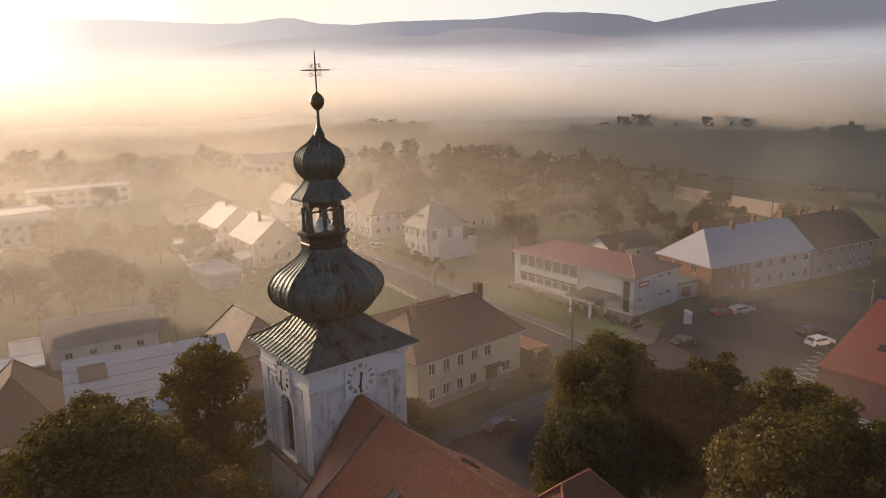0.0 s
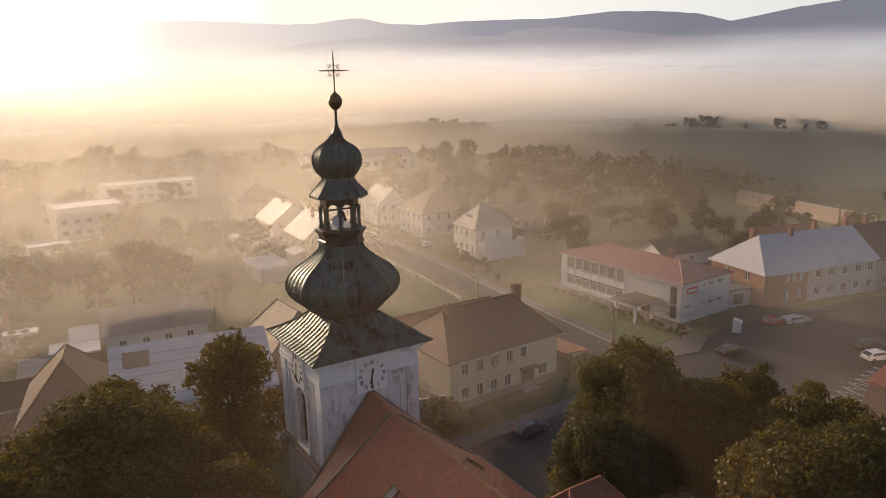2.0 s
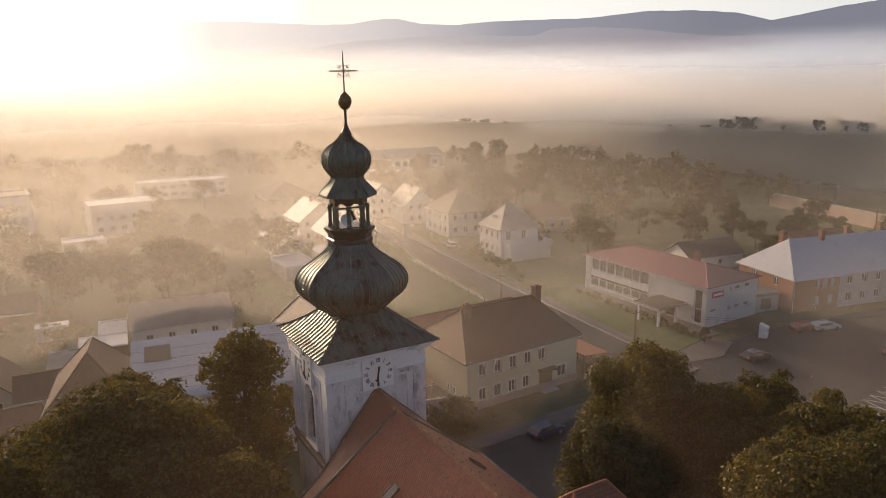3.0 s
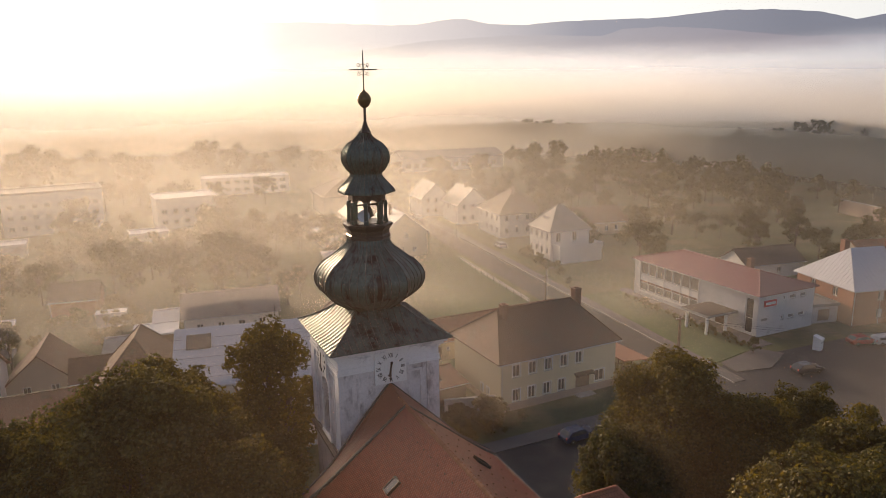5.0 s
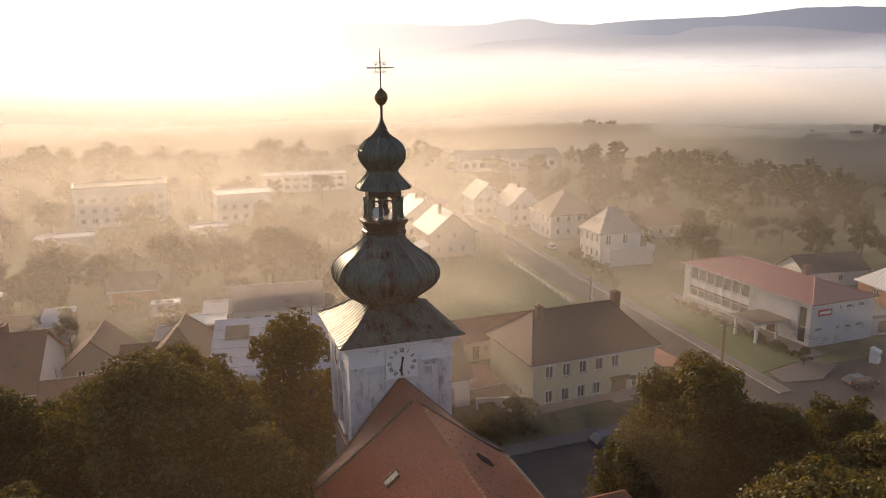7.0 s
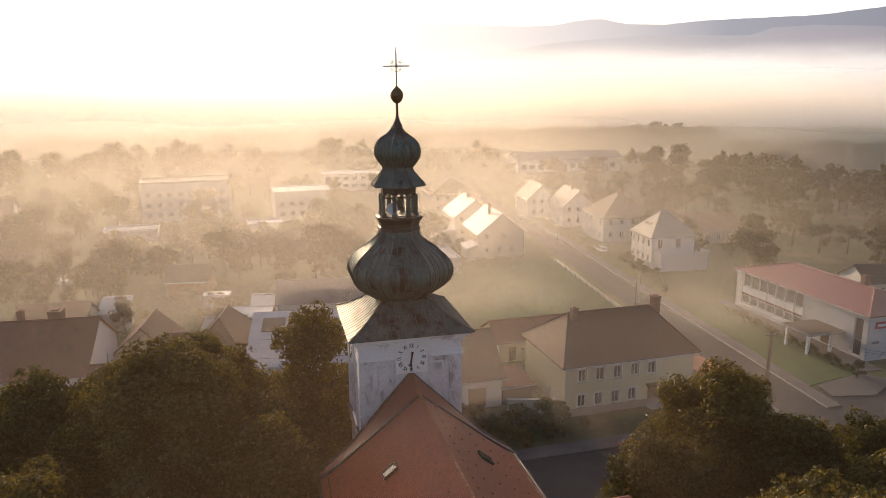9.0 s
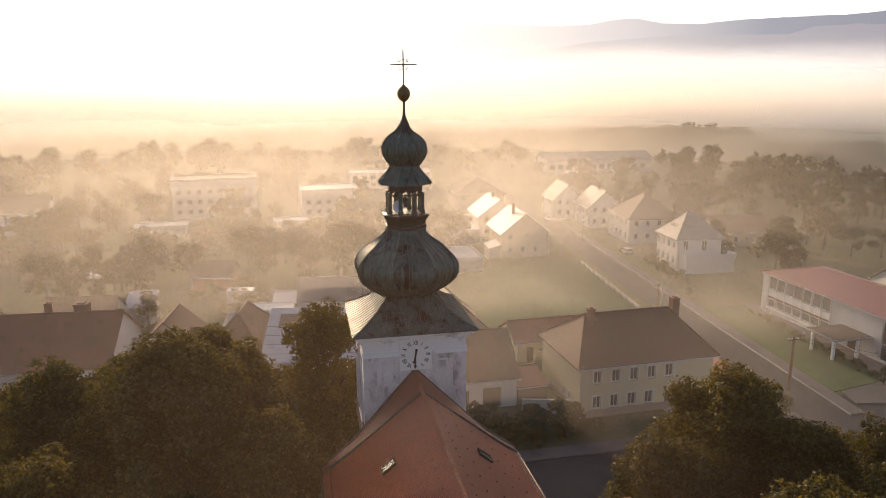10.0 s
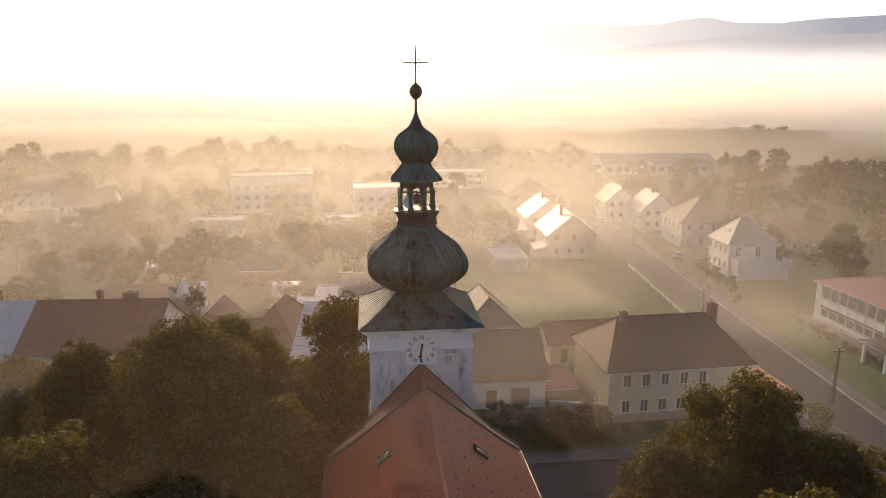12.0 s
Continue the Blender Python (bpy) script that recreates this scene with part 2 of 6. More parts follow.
def slab(bm, pts, t=0.16, uv=None, down=None):
    """A roof plane: the polygon pts as its top, t thick downwards, with UVs in metres along the eave and up the slope."""
    pts = [Vector(p) for p in pts]
    n = (pts[1] - pts[0]).cross(pts[2] - pts[0]).normalized()
    if n.z < 0:
        pts.reverse()
        n = -n
    off = Vector((0, 0, -t)) if down is None else down
    top, bot = [bm.verts.new(p) for p in pts], [bm.verts.new(p + off) for p in pts]
    faces = [bm.faces.new(top), bm.faces.new(bot[::-1])]
    k = len(pts)
    for i in range(k):
        faces.append(bm.faces.new((top[i], bot[i], bot[(i + 1) % k], top[(i + 1) % k])))
    lay = bm.loops.layers.uv.verify()
    u = Vector((0, 0, 1)).cross(n)
    u = u.normalized() if u.length > 1e-4 else Vector((1, 0, 0))
    w = n.cross(u)
    for f in faces:
        for lo in f.loops:
            lo[lay].uv = (lo.vert.co.dot(u), lo.vert.co.dot(w))


def tube(bm, pts, r, n=6):
    """A round bar through pts; r is one radius or one a point."""
    pts = [Vector(p) for p in pts]
    rs = [r] * len(pts) if isinstance(r, (int, float)) else r
    rings = []
    for i, p in enumerate(pts):
        d = (pts[min(i + 1, len(pts) - 1)] - pts[max(i - 1, 0)]).normalized()
        a = d.cross(Vector((0, 0, 1)) if abs(d.z) < 0.9 else Vector((1, 0, 0))).normalized()
        b = d.cross(a)
        rings.append([bm.verts.new(p + (a * math.cos(2 * math.pi * k / n) + b * math.sin(2 * math.pi * k / n)) * rs[i]) for k in range(n)])
    for q, s in zip(rings, rings[1:]):
        for k in range(n):
            bm.faces.new((q[k], q[(k + 1) % n], s[(k + 1) % n], s[k]))
    bm.faces.new(rings[0][::-1])
    bm.faces.new(rings[-1])


def lathe(bm, profile, n=24, turn=0.0, cap=True):
    """Profile rows (radius, z) turned round the z axis."""
    rings = []
    for r, z in profile:
        rings.append([bm.verts.new((r * math.cos(turn + 2 * math.pi * k / n), r * math.sin(turn + 2 * math.pi * k / n), z)) for k in range(n)])
    for a, b in zip(rings, rings[1:]):
        for k in range(n):
            bm.faces.new((a[k], a[(k + 1) % n], b[(k + 1) % n], b[k]))
    if cap:
        bm.faces.new(rings[0][::-1])
        bm.faces.new(rings[-1])


def np_mesh(name, verts, faces):
    """A mesh of triangles or quads straight from arrays."""
    me = bpy.data.meshes.new(name)
    k = faces.shape[1]
    me.vertices.add(len(verts))
    me.vertices.foreach_set("co", np.asarray(verts, np.float32).ravel())
    me.loops.add(faces.size)
    me.loops.foreach_set("vertex_index", np.asarray(faces, np.int32).ravel())
    me.polygons.add(len(faces))
    me.polygons.foreach_set("loop_start", np.arange(0, faces.size, k, dtype=np.int32))
    me.update(calc_edges=True)
    return me


def facade(bm, o, u, n, width, z0, z1, holes, depth=0.18):
    """A wall face from o along u, with real openings (centre, sill, width, height) and their reveals."""
    o, u, n = Vector(o), Vector(u), Vector(n)
    lay = bm.loops.layers.uv.verify()
    us, zs = {0.0, width}, {z0, z1}
    for c, s, w, h in holes:
        us |= {c - w / 2, c + w / 2}
        zs |= {s, s + h}
    us, zs = sorted({round(a, 3) for a in us}), sorted({round(a, 3) for a in zs})
    grid = {}

    def at(a, z, d=0.0):
        key = (round(a, 3), round(z, 3), d)
        if key not in grid:
            p = o + u * a - n * d
            grid[key] = bm.verts.new((p.x, p.y, z))
        return grid[key]

    def quad(vs, uvs):
        f = bm.faces.new(vs)
        for lo, q in zip(f.loops, uvs):
            lo[lay].uv = q
    for a0, a1 in zip(us, us[1:]):
        for b0, b1 in zip(zs, zs[1:]):
            ca, cb = (a0 + a1) / 2, (b0 + b1) / 2
            if any(abs(ca - c) < w / 2 and s < cb < s + h for c, s, w, h in holes):
                continue
            quad((at(a0, b0), at(a1, b0), at(a1, b1), at(a0, b1)), ((a0, b0), (a1, b0), (a1, b1), (a0, b1)))
    for c, s, w, h in holes:
        ring = [(c - w / 2, s), (c + w / 2, s), (c + w / 2, s + h), (c - w / 2, s + h)]
        for (a0, b0), (a1, b1) in zip(ring, ring[1:] + ring[:1]):
            quad((at(a0, b0), at(a0, b0, depth), at(a1, b1, depth), at(a1, b1)), ((a0, b0),) * 4)


WINDOWS = {}


def window(parent, m, w, h, style="casement", fm=None):
    """A window set in its opening: frame with mullion and transom, two panes behind, a sill. m has x along the wall, y inwards."""
    key = (round(w, 2), round(h, 2), style)
    if key not in WINDOWS:
        t, a, b = 0.11, w / 2, h
        bm = boxes((-a, -a + t, 0, 0.07, 0, b), (a - t, a, 0, 0.07, 0, b), (-a + t, a - t, 0, 0.07, 0, t), (-a + t, a - t, 0, 0.07, b - t, b))
        if style in ("casement", "trim"):
            box(bm, -0.05, 0.05, 0.003, 0.066, t, b - t)
        if style == "band":
            box(bm, -a + t, a - t, 0.003, 0.066, b * 0.42, b * 0.42 + 0.06)
        if style == "cross":
            box(bm, -0.045, 0.045, 0.003, 0.066, t, b - t)
            for s in (-1, 1):
                box(bm, min(s * 0.045, s * (a - t)), max(s * 0.045, s * (a - t)), 0.003, 0.066, b * 0.66, b * 0.66 + 0.05)
        if style == "trim":         # flat plaster band round the opening
            for x0, x1, z0, z1 in ((-a - 0.14, -a, -0.02, b + 0.12), (a, a + 0.14, -0.02, b + 0.12), (-a, a, b, b + 0.12)):
                box(bm, x0, x1, -0.145, -0.112, z0, z1)
        f = bpy.data.meshes.new("frame")
        bm.to_mesh(f)
        bm.free()
        bm = boxes((-a + t * 0.8, a - t * 0.8, 0.035, 0.05, t * 0.8, b - t * 0.8))
        g = bpy.data.meshes.new("pane")
        bm.to_mesh(g)
        bm.free()
        bm = boxes((-a - 0.08, a + 0.08, -0.20, 0.0, -0.05, -0.003))
        s = bpy.data.meshes.new("sill")
        bm.to_mesh(s)
        bm.free()
        WINDOWS[key] = (f, g, s)
    f, g, s = WINDOWS[key]
    win = obj("window", f, fm or M["frame"], parent, m=m)
    pale = style == "plain"
    obj("pane", g, M["glass_pale" if pale else "glass"], win, "pale curtained window glass" if pale else "dark window glass")
    if style != "band":
        obj("sill", s, M["concrete"], win)
    return win


def door(parent, m, w, h, material=None):
    bm = boxes((-w / 2, w / 2, 0.0, 0.06, 0, h))
    for i in range(2):
        for j in range(2):
            x = -w / 2 + 0.08 + i * (w / 2 - 0.04)
            box(bm, x, x + w / 2 - 0.12, -0.02, 0.001, 0.12 + j * h / 2, h / 2 - 0.06 + j * h / 2)
    d = part("door", bm, material or M["wood_dark"], parent, m=m)
    bm = bmesh.new()
    tube(bm, [(w / 2 - 0.12, -0.06, 1.0), (w / 2 - 0.12, -0.06, 1.12)], 0.02)
    part("handle", bm, M["iron"], d)
    return d


def roof_planes(kind, w, d, eave, ridge, over, hip=None):
    """Top polygons of a roof over the plan 0..w, 0..d."""
    a, b, c, e = -over, w + over, -over, d + over
    zs = {}
    if kind in ("gable_x", "gable_y"):
        half = d / 2 if kind == "gable_x" else w / 2
        ze = eave - (ridge - eave) / half * over
        if kind == "gable_x":
            y = d / 2
            return [[(a, c, ze), (b, c, ze), (b, y, ridge), (a, y, ridge)], [(b, e, ze), (a, e, ze), (a, y, ridge), (b, y, ridge)]]
        x = w / 2
        return [[(a, e, ze), (a, c, ze), (x, c, ridge), (x, e, ridge)], [(b, c, ze), (b, e, ze), (x, e, ridge), (x, c, ridge)]]
    if kind in ("hip_x", "hip_y"):
        half = (d if kind == "hip_x" else w) / 2
        ze = eave - (ridge - eave) / half * over * 0.9
        h = half if hip is None else hip
        if kind == "hip_x":
            p, q = (a + h, d / 2, ridge), (b - h, d / 2, ridge)
            return [[(a, c, ze), (b, c, ze), q, p], [(b, e, ze), (a, e, ze), p, q], [(a, e, ze), (a, c, ze), p], [(b, c, ze), (b, e, ze), q]]
        p, q = (w / 2, c + h, ridge), (w / 2, e - h, ridge)
        return [[(a, e, ze), (a, c, ze), p, q], [(b, c, ze), (b, e, ze), q, p], [(a, c, ze), (b, c, ze), p], [(b, e, ze), (a, e, ze), q]]
    if kind == "shed_s":    # falls to the south
        return [[(a, c, eave), (b, c, eave), (b, e, ridge), (a, e, ridge)]]
    if kind == "shed_w":
        return [[(a, c, eave), (b, c, ridge), (b, e, ridge), (a, e, eave)]]
    return [[(a, c, eave + 0.15), (b, c, eave + 0.15), (b, e, eave + 0.15), (a, e, eave + 0.15)]]


def house(name, label, m, w, d, eave, ridge, roof, wall, tiles, over=0.5, holes=None, chimneys=(), category="house", hip=None,
          style="casement", gutter=True, seams=0.0, plinth=None, group="", rim=False):
    """A building: walls with real openings, windows and doors set in them, roof planes with thickness, chimneys, gutters."""
    h = thing(name, label, category, m, group)
    holes = holes or {}
    bm = bmesh.new()
    sides = {"S": ((0, 0, 0), (1, 0, 0), (0, -1, 0), w), "E": ((w, 0, 0), (0, 1, 0), (1, 0, 0), d),
             "N": ((w, d, 0), (-1, 0, 0), (0, 1, 0), w), "W": ((0, d, 0), (0, -1, 0), (-1, 0, 0), d)}
    top = {"S": eave, "E": eave, "N": eave, "W": eave}
    if roof == "shed_s":
        top["N"] = ridge
    if roof == "shed_w":
        top["E"] = ridge
    for k, (o, u, n, width) in sides.items():
        hs = [((c if k in "SE" else width - c), s, ww, hh) for c, s, ww, hh, *_ in holes.get(k, ())]
        facade(bm, o, u, n, width, -0.4, top[k], hs)
    t = 0.17
    if roof == "gable_x":
        for x in (0, w):
            bm.faces.new([bm.verts.new(p) for p in ((x, 0, eave), (x, d, eave), (x, d / 2, ridge - t))])
    if roof == "gable_y":
        for y in (0, d):
            bm.faces.new([bm.verts.new(p) for p in ((0, y, eave), (w, y, eave), (w / 2, y, ridge - t))])
    if roof in ("shed_s", "shed_w"):
        for q in ((0, w) if roof == "shed_s" else (0, d)):
            ps = ((q, 0, eave), (q, d, eave), (q, d, ridge)) if roof == "shed_s" else ((0, q, eave), (w, q, eave), (w, q, ridge))
            bm.faces.new([bm.verts.new(p) for p in ps])
    part("wall", bm, M[wall], h)
    if plinth:
        part("plinth", boxes((-0.06, w + 0.06, -0.06, 0, -0.4, plinth), (-0.06, w + 0.06, d, d + 0.06, -0.4, plinth),
                             (-0.06, 0, 0, d, -0.4, plinth), (w, w + 0.06, 0, d, -0.4, plinth)), M["plinth"], h)
    for k, rows in holes.items():
        o, u, n, width = sides[k]
        for c, s, ww, hh, *more in rows:
            a = c if k in "SE" else width - c
            p = Vector(o) + Vector(u) * a - Vector(n) * 0.11
            mm = Matrix(((u[0], -n[0], 0, p.x), (u[1], -n[1], 0, p.y), (0, 0, 1, s), (0, 0, 0, 1)))
            if more and more[0] == "door":
                door(h, mm, ww, hh)
            elif more and more[0] == "gate":
                door(h, mm, ww, hh, M["wood"])
            else:
                window(h, mm, ww, hh, more[0] if more else style)
    bm = bmesh.new()
    planes = roof_planes(roof, w, d, eave, ridge, over, hip)
    for p in planes:
        slab(bm, p)
    if roof == "flat":
        for bx in ((-over, w + over, -over, -over + 0.25), (-over, w + over, d + over - 0.25, d + over),
                   (-over, -over + 0.25, -over + 0.25, d + over - 0.25), (w + over - 0.25, w + over, -over + 0.25, d + over - 0.25)):
            box(bm, *bx, eave + 0.152, eave + 0.5)
    # Pale metal along the parapet stands in for rim light on its edge.
    if rim:
        part("parapet", boxes(*[(*bx, eave + 0.502, eave + 0.56) for bx in ((-over, w + over, -over, -over + 0.3), (-over, w + over, d + over - 0.3, d + over), (-over, -over + 0.3, -over + 0.3, d + over - 0.3), (w + over - 0.3, w + over, -over + 0.3, d + over - 0.3))]), M["metal_roof"], h, "parapet capping, pale metal painting the rim light")
    rf = part("roof", bm, M[tiles], h)
    if seams:
        bm = bmesh.new()
        for p in planes:
            p = [Vector(q) for q in p]
            nn = (p[1] - p[0]).cross(p[2] - p[0]).normalized()
            nn = nn if nn.z > 0 else -nn
            along = (p[1] - p[0])
            ln = along.length
            along.normalize()
            ups = [q for q in p[2:]]
            k = int(ln / seams)
            for i in range(1, k):
                q0 = p[0] + along * (ln * i / k)
                # climb the slope until it leaves the polygon
                up = nn.cross(along).normalized()
                up = up if up.z > 0 else -up
                lim = 1e9
                poly = p
                for a0, a1 in zip(poly[1:], poly[2:] + poly[:1]):
                    ed = a1 - a0
                    den = up.dot(nn.cross(ed))
                    if abs(den) > 1e-6:
                        s = (a0 - q0).dot(nn.cross(ed)) / den
                        if s > 0.05:
                            lim = min(lim, s)
                if lim < 100:
                    side = along * 0.02
                    q1 = q0 + up * lim
                    vs = [bm.verts.new(v) for v in (q0 - side, q0 + side, q1 + side, q1 - side)]
                    vt = [bm.verts.new(v.co + nn * 0.04) for v in vs]
                    bm.faces.new(vt)
                    for a in range(4):
                        bm.faces.new((vs[a], vs[(a + 1) % 4], vt[(a + 1) % 4], vt[a]))
        part("standing_seams", bm, M[tiles], rf)
    elif roof != "flat":
        # ridge and hip caps
        bm = bmesh.new()
        top_z = max(q[2] for p in planes for q in p)
        done = set()
        for p in planes:
            for a0, a1 in zip(p, p[1:] + p[:1]):
                hi = max(a0[2], a1[2])
                lo_ = min(a0[2], a1[2])
                key = tuple(sorted((tuple(round(c, 2) for c in a0), tuple(round(c, 2) for c in a1))))
                if hi > top_z - 0.01 and key not in done and (lo_ > top_z - 0.01 or roof.startswith("hip")):
                    done.add(key)
                    tube(bm, [a0, a1], 0.11, 6)
        part("ridge_cap", bm, M["ridge"] if tiles == "tile_orange" else M[tiles], rf)
    if gutter and roof != "flat":
        for p in planes[:2]:
            bm = bmesh.new()
            a0, a1 = Vector(p[0]), Vector(p[1])
            tube(bm, [a0 + Vector((0, 0, -0.14)), a1 + Vector((0, 0, -0.14))], 0.075, 6)
            part("gutter", bm, M["metal_roof"], h)
        if name != "shed":
            bm = bmesh.new()
            tube(bm, [(0.12, -0.08, 0.0), (0.12, -0.08, eave - 0.25), (0.12, -over, eave - 0.1)], 0.05, 6)
            part("downpipe", bm, M["metal_roof"], h)
    for cx, cy, z0, z1, s in chimneys:
        bm = boxes((cx - s / 2, cx + s / 2, cy - s / 2, cy + s / 2, z0, z1), (cx - s / 2 - 0.08, cx + s / 2 + 0.08, cy - s / 2 - 0.08, cy + s / 2 + 0.08, z1, z1 + 0.14),
                   (cx - s / 4, cx + s / 4, cy - s / 4, cy + s / 4, z1 + 0.14, z1 + 0.3))
        part("chimney", bm, M["brick_chimney"], h)
    return h

# ---- ground, streets ----
def plate(name, label, corners, z, material, thick=0.3, category="road"):
    """A flat piece of paving or lawn, its top at z."""
    bm = bmesh.new()
    top = [bm.verts.new((x, y, z)) for x, y in corners]
    bot = [bm.verts.new((x, y, z - thick)) for x, y in corners]
    f = bm.faces.new(top)
    if f.normal.z < 0:
        f.normal_flip()
    k = len(corners)
    for i in range(k):
        bm.faces.new((top[i], bot[i], bot[(i + 1) % k], top[(i + 1) % k]))
    bmesh.ops.recalc_face_normals(bm, faces=bm.faces[:])
    ob = part(name, bm, material, None)
    return tagged(ob, label, category, kind="structure")


bm = bmesh.new()
rings = [[bm.verts.new((r * math.cos(2 * math.pi * k / 48), r * math.sin(2 * math.pi * k / 48), 0.0)) for k in range(48)]
         for r in (60, 150, 300, 600, 1200, 2400, 4400)]
bm.faces.new(rings[0])
for a, b in zip(rings, rings[1:]):
    for k in range(48):
        bm.faces.new((a[k], b[k], b[(k + 1) % 48], a[(k + 1) % 48]))
bmesh.ops.recalc_face_normals(bm, faces=bm.faces[:])
tagged(part("ground", bm, M["grass"], None), "dewy meadow and garden ground of the valley", "ground", kind="structure")


def road_x(y):
    """West edge of the village street at y."""
    return 50.6 + 0.083 * (y - 36)


S = [18, 60, 100, 150, 220, 330]
plate("road", "grey asphalt village street running north", [(road_x(y), y) for y in S] + [(road_x(y) + 6.2, y) for y in S[::-1]], 0.02, M["asphalt"])
plate("pavement", "pale concrete footpath along the street", [(road_x(y) + 6.4, y) for y in S[:4]] + [(road_x(y) + 8.4, y) for y in S[3::-1]], 0.14, M["paving"], category="pavement")
plate("kerb", "stone kerb between street and footpath", [(road_x(y) + 6.2, y) for y in S[:4]] + [(road_x(y) + 6.4, y) for y in S[3::-1]], 0.145, M["kerb"], category="kerb")
plate("lawn", "grass verge between footpath and shop", [(road_x(y) + 8.4, y) for y in (24, 60)] + [(69.5, 60), (68.0, 26)], 0.1, M["lawn"], category="lawn")
plate("pavement", "concrete forecourt in front of the shop", [(68.0, 26), (69.5, 60), (71.7, 60), (71.7, 26)], 0.12, M["paving"], category="pavement")
plate("lawn", "green meadow between barns and street", [(19, 58), (49.5, 58), (54.0, 98), (16, 98)], 0.03, M["lawn"], category="lawn")
plate("square", "grey asphalt village square with parking", [(10, 5.5), (46, -9), (70, -14), (118, -6), (112, 19), (86, 23), (60, 23.9), (50.0, 17.9), (44, 16.0), (10, 15.5)], 0.012, M["asphalt"])
plate("pavement", "concrete footpath in front of the yellow house", [(10, 15.5), (44, 16.0), (49.4, 17.9), (49.4, 20), (40, 18.4), (10, 17.6)], 0.13, M["paving"], category="pavement")
# Darker grass than the other lawns, to paint in the house's shade.
plate("lawn", "grass strip below the yellow house, darker as its shade", [(20, 17.8), (40, 18.6), (40, 23.4), (20, 22.9)], 0.09, M["grass"], category="lawn")
plate("pavement", "paved island on the square", [(58.5, 20.5), (64, 19.5), (70, 22.5), (68, 25.8), (59.2, 23.9)], 0.13, M["paving"], category="pavement")
# parking bays painted as zigzags
for i in range(-1, 10):
    tip = Vector((61.1 + i * 1.92, 0.5 + i * 0.22, 0.018))
    for k, foot in enumerate((Vector((60.2 + i * 1.92, -3.2 + i * 0.2, 0.018)), Vector((63.6 + i * 1.92, -3.9 + i * 0.2, 0.022)))):
        d = foot - tip
        side = Vector((-d.y, d.x, 0)).normalized() * 0.05
        bm = bmesh.new()
        bm.faces.new([bm.verts.new(p + Vector((0, 0, 0.004 * (i % 2)))) for p in (tip + side, foot + side, foot - side, tip - side)])
        bmesh.ops.recalc_face_normals(bm, faces=bm.faces[:])
        tagged(part("parking_marking", bm, M["line"], None), "white painted parking bay line on asphalt", "road marking", "parking bays", "structure")

# ---- church ----
church = thing("church", "white baroque church with green copper onion domes and red tiled nave", "church")
TW, TS = 3.45, -3.3                      # half width of the tower, its south face
TC = (0.0, TS + TW)                      # centre of the square shaft
CX, CY = TC


def tower_side(k):
    """Frame of the k-th side of the shaft: x along the wall, y inwards, z up."""
    return Matrix.Translation((CX, CY, 0)) @ pose(0, 0, 0, 0, 0, 90 * k) @ Matrix.Translation((0, -TW, 0))


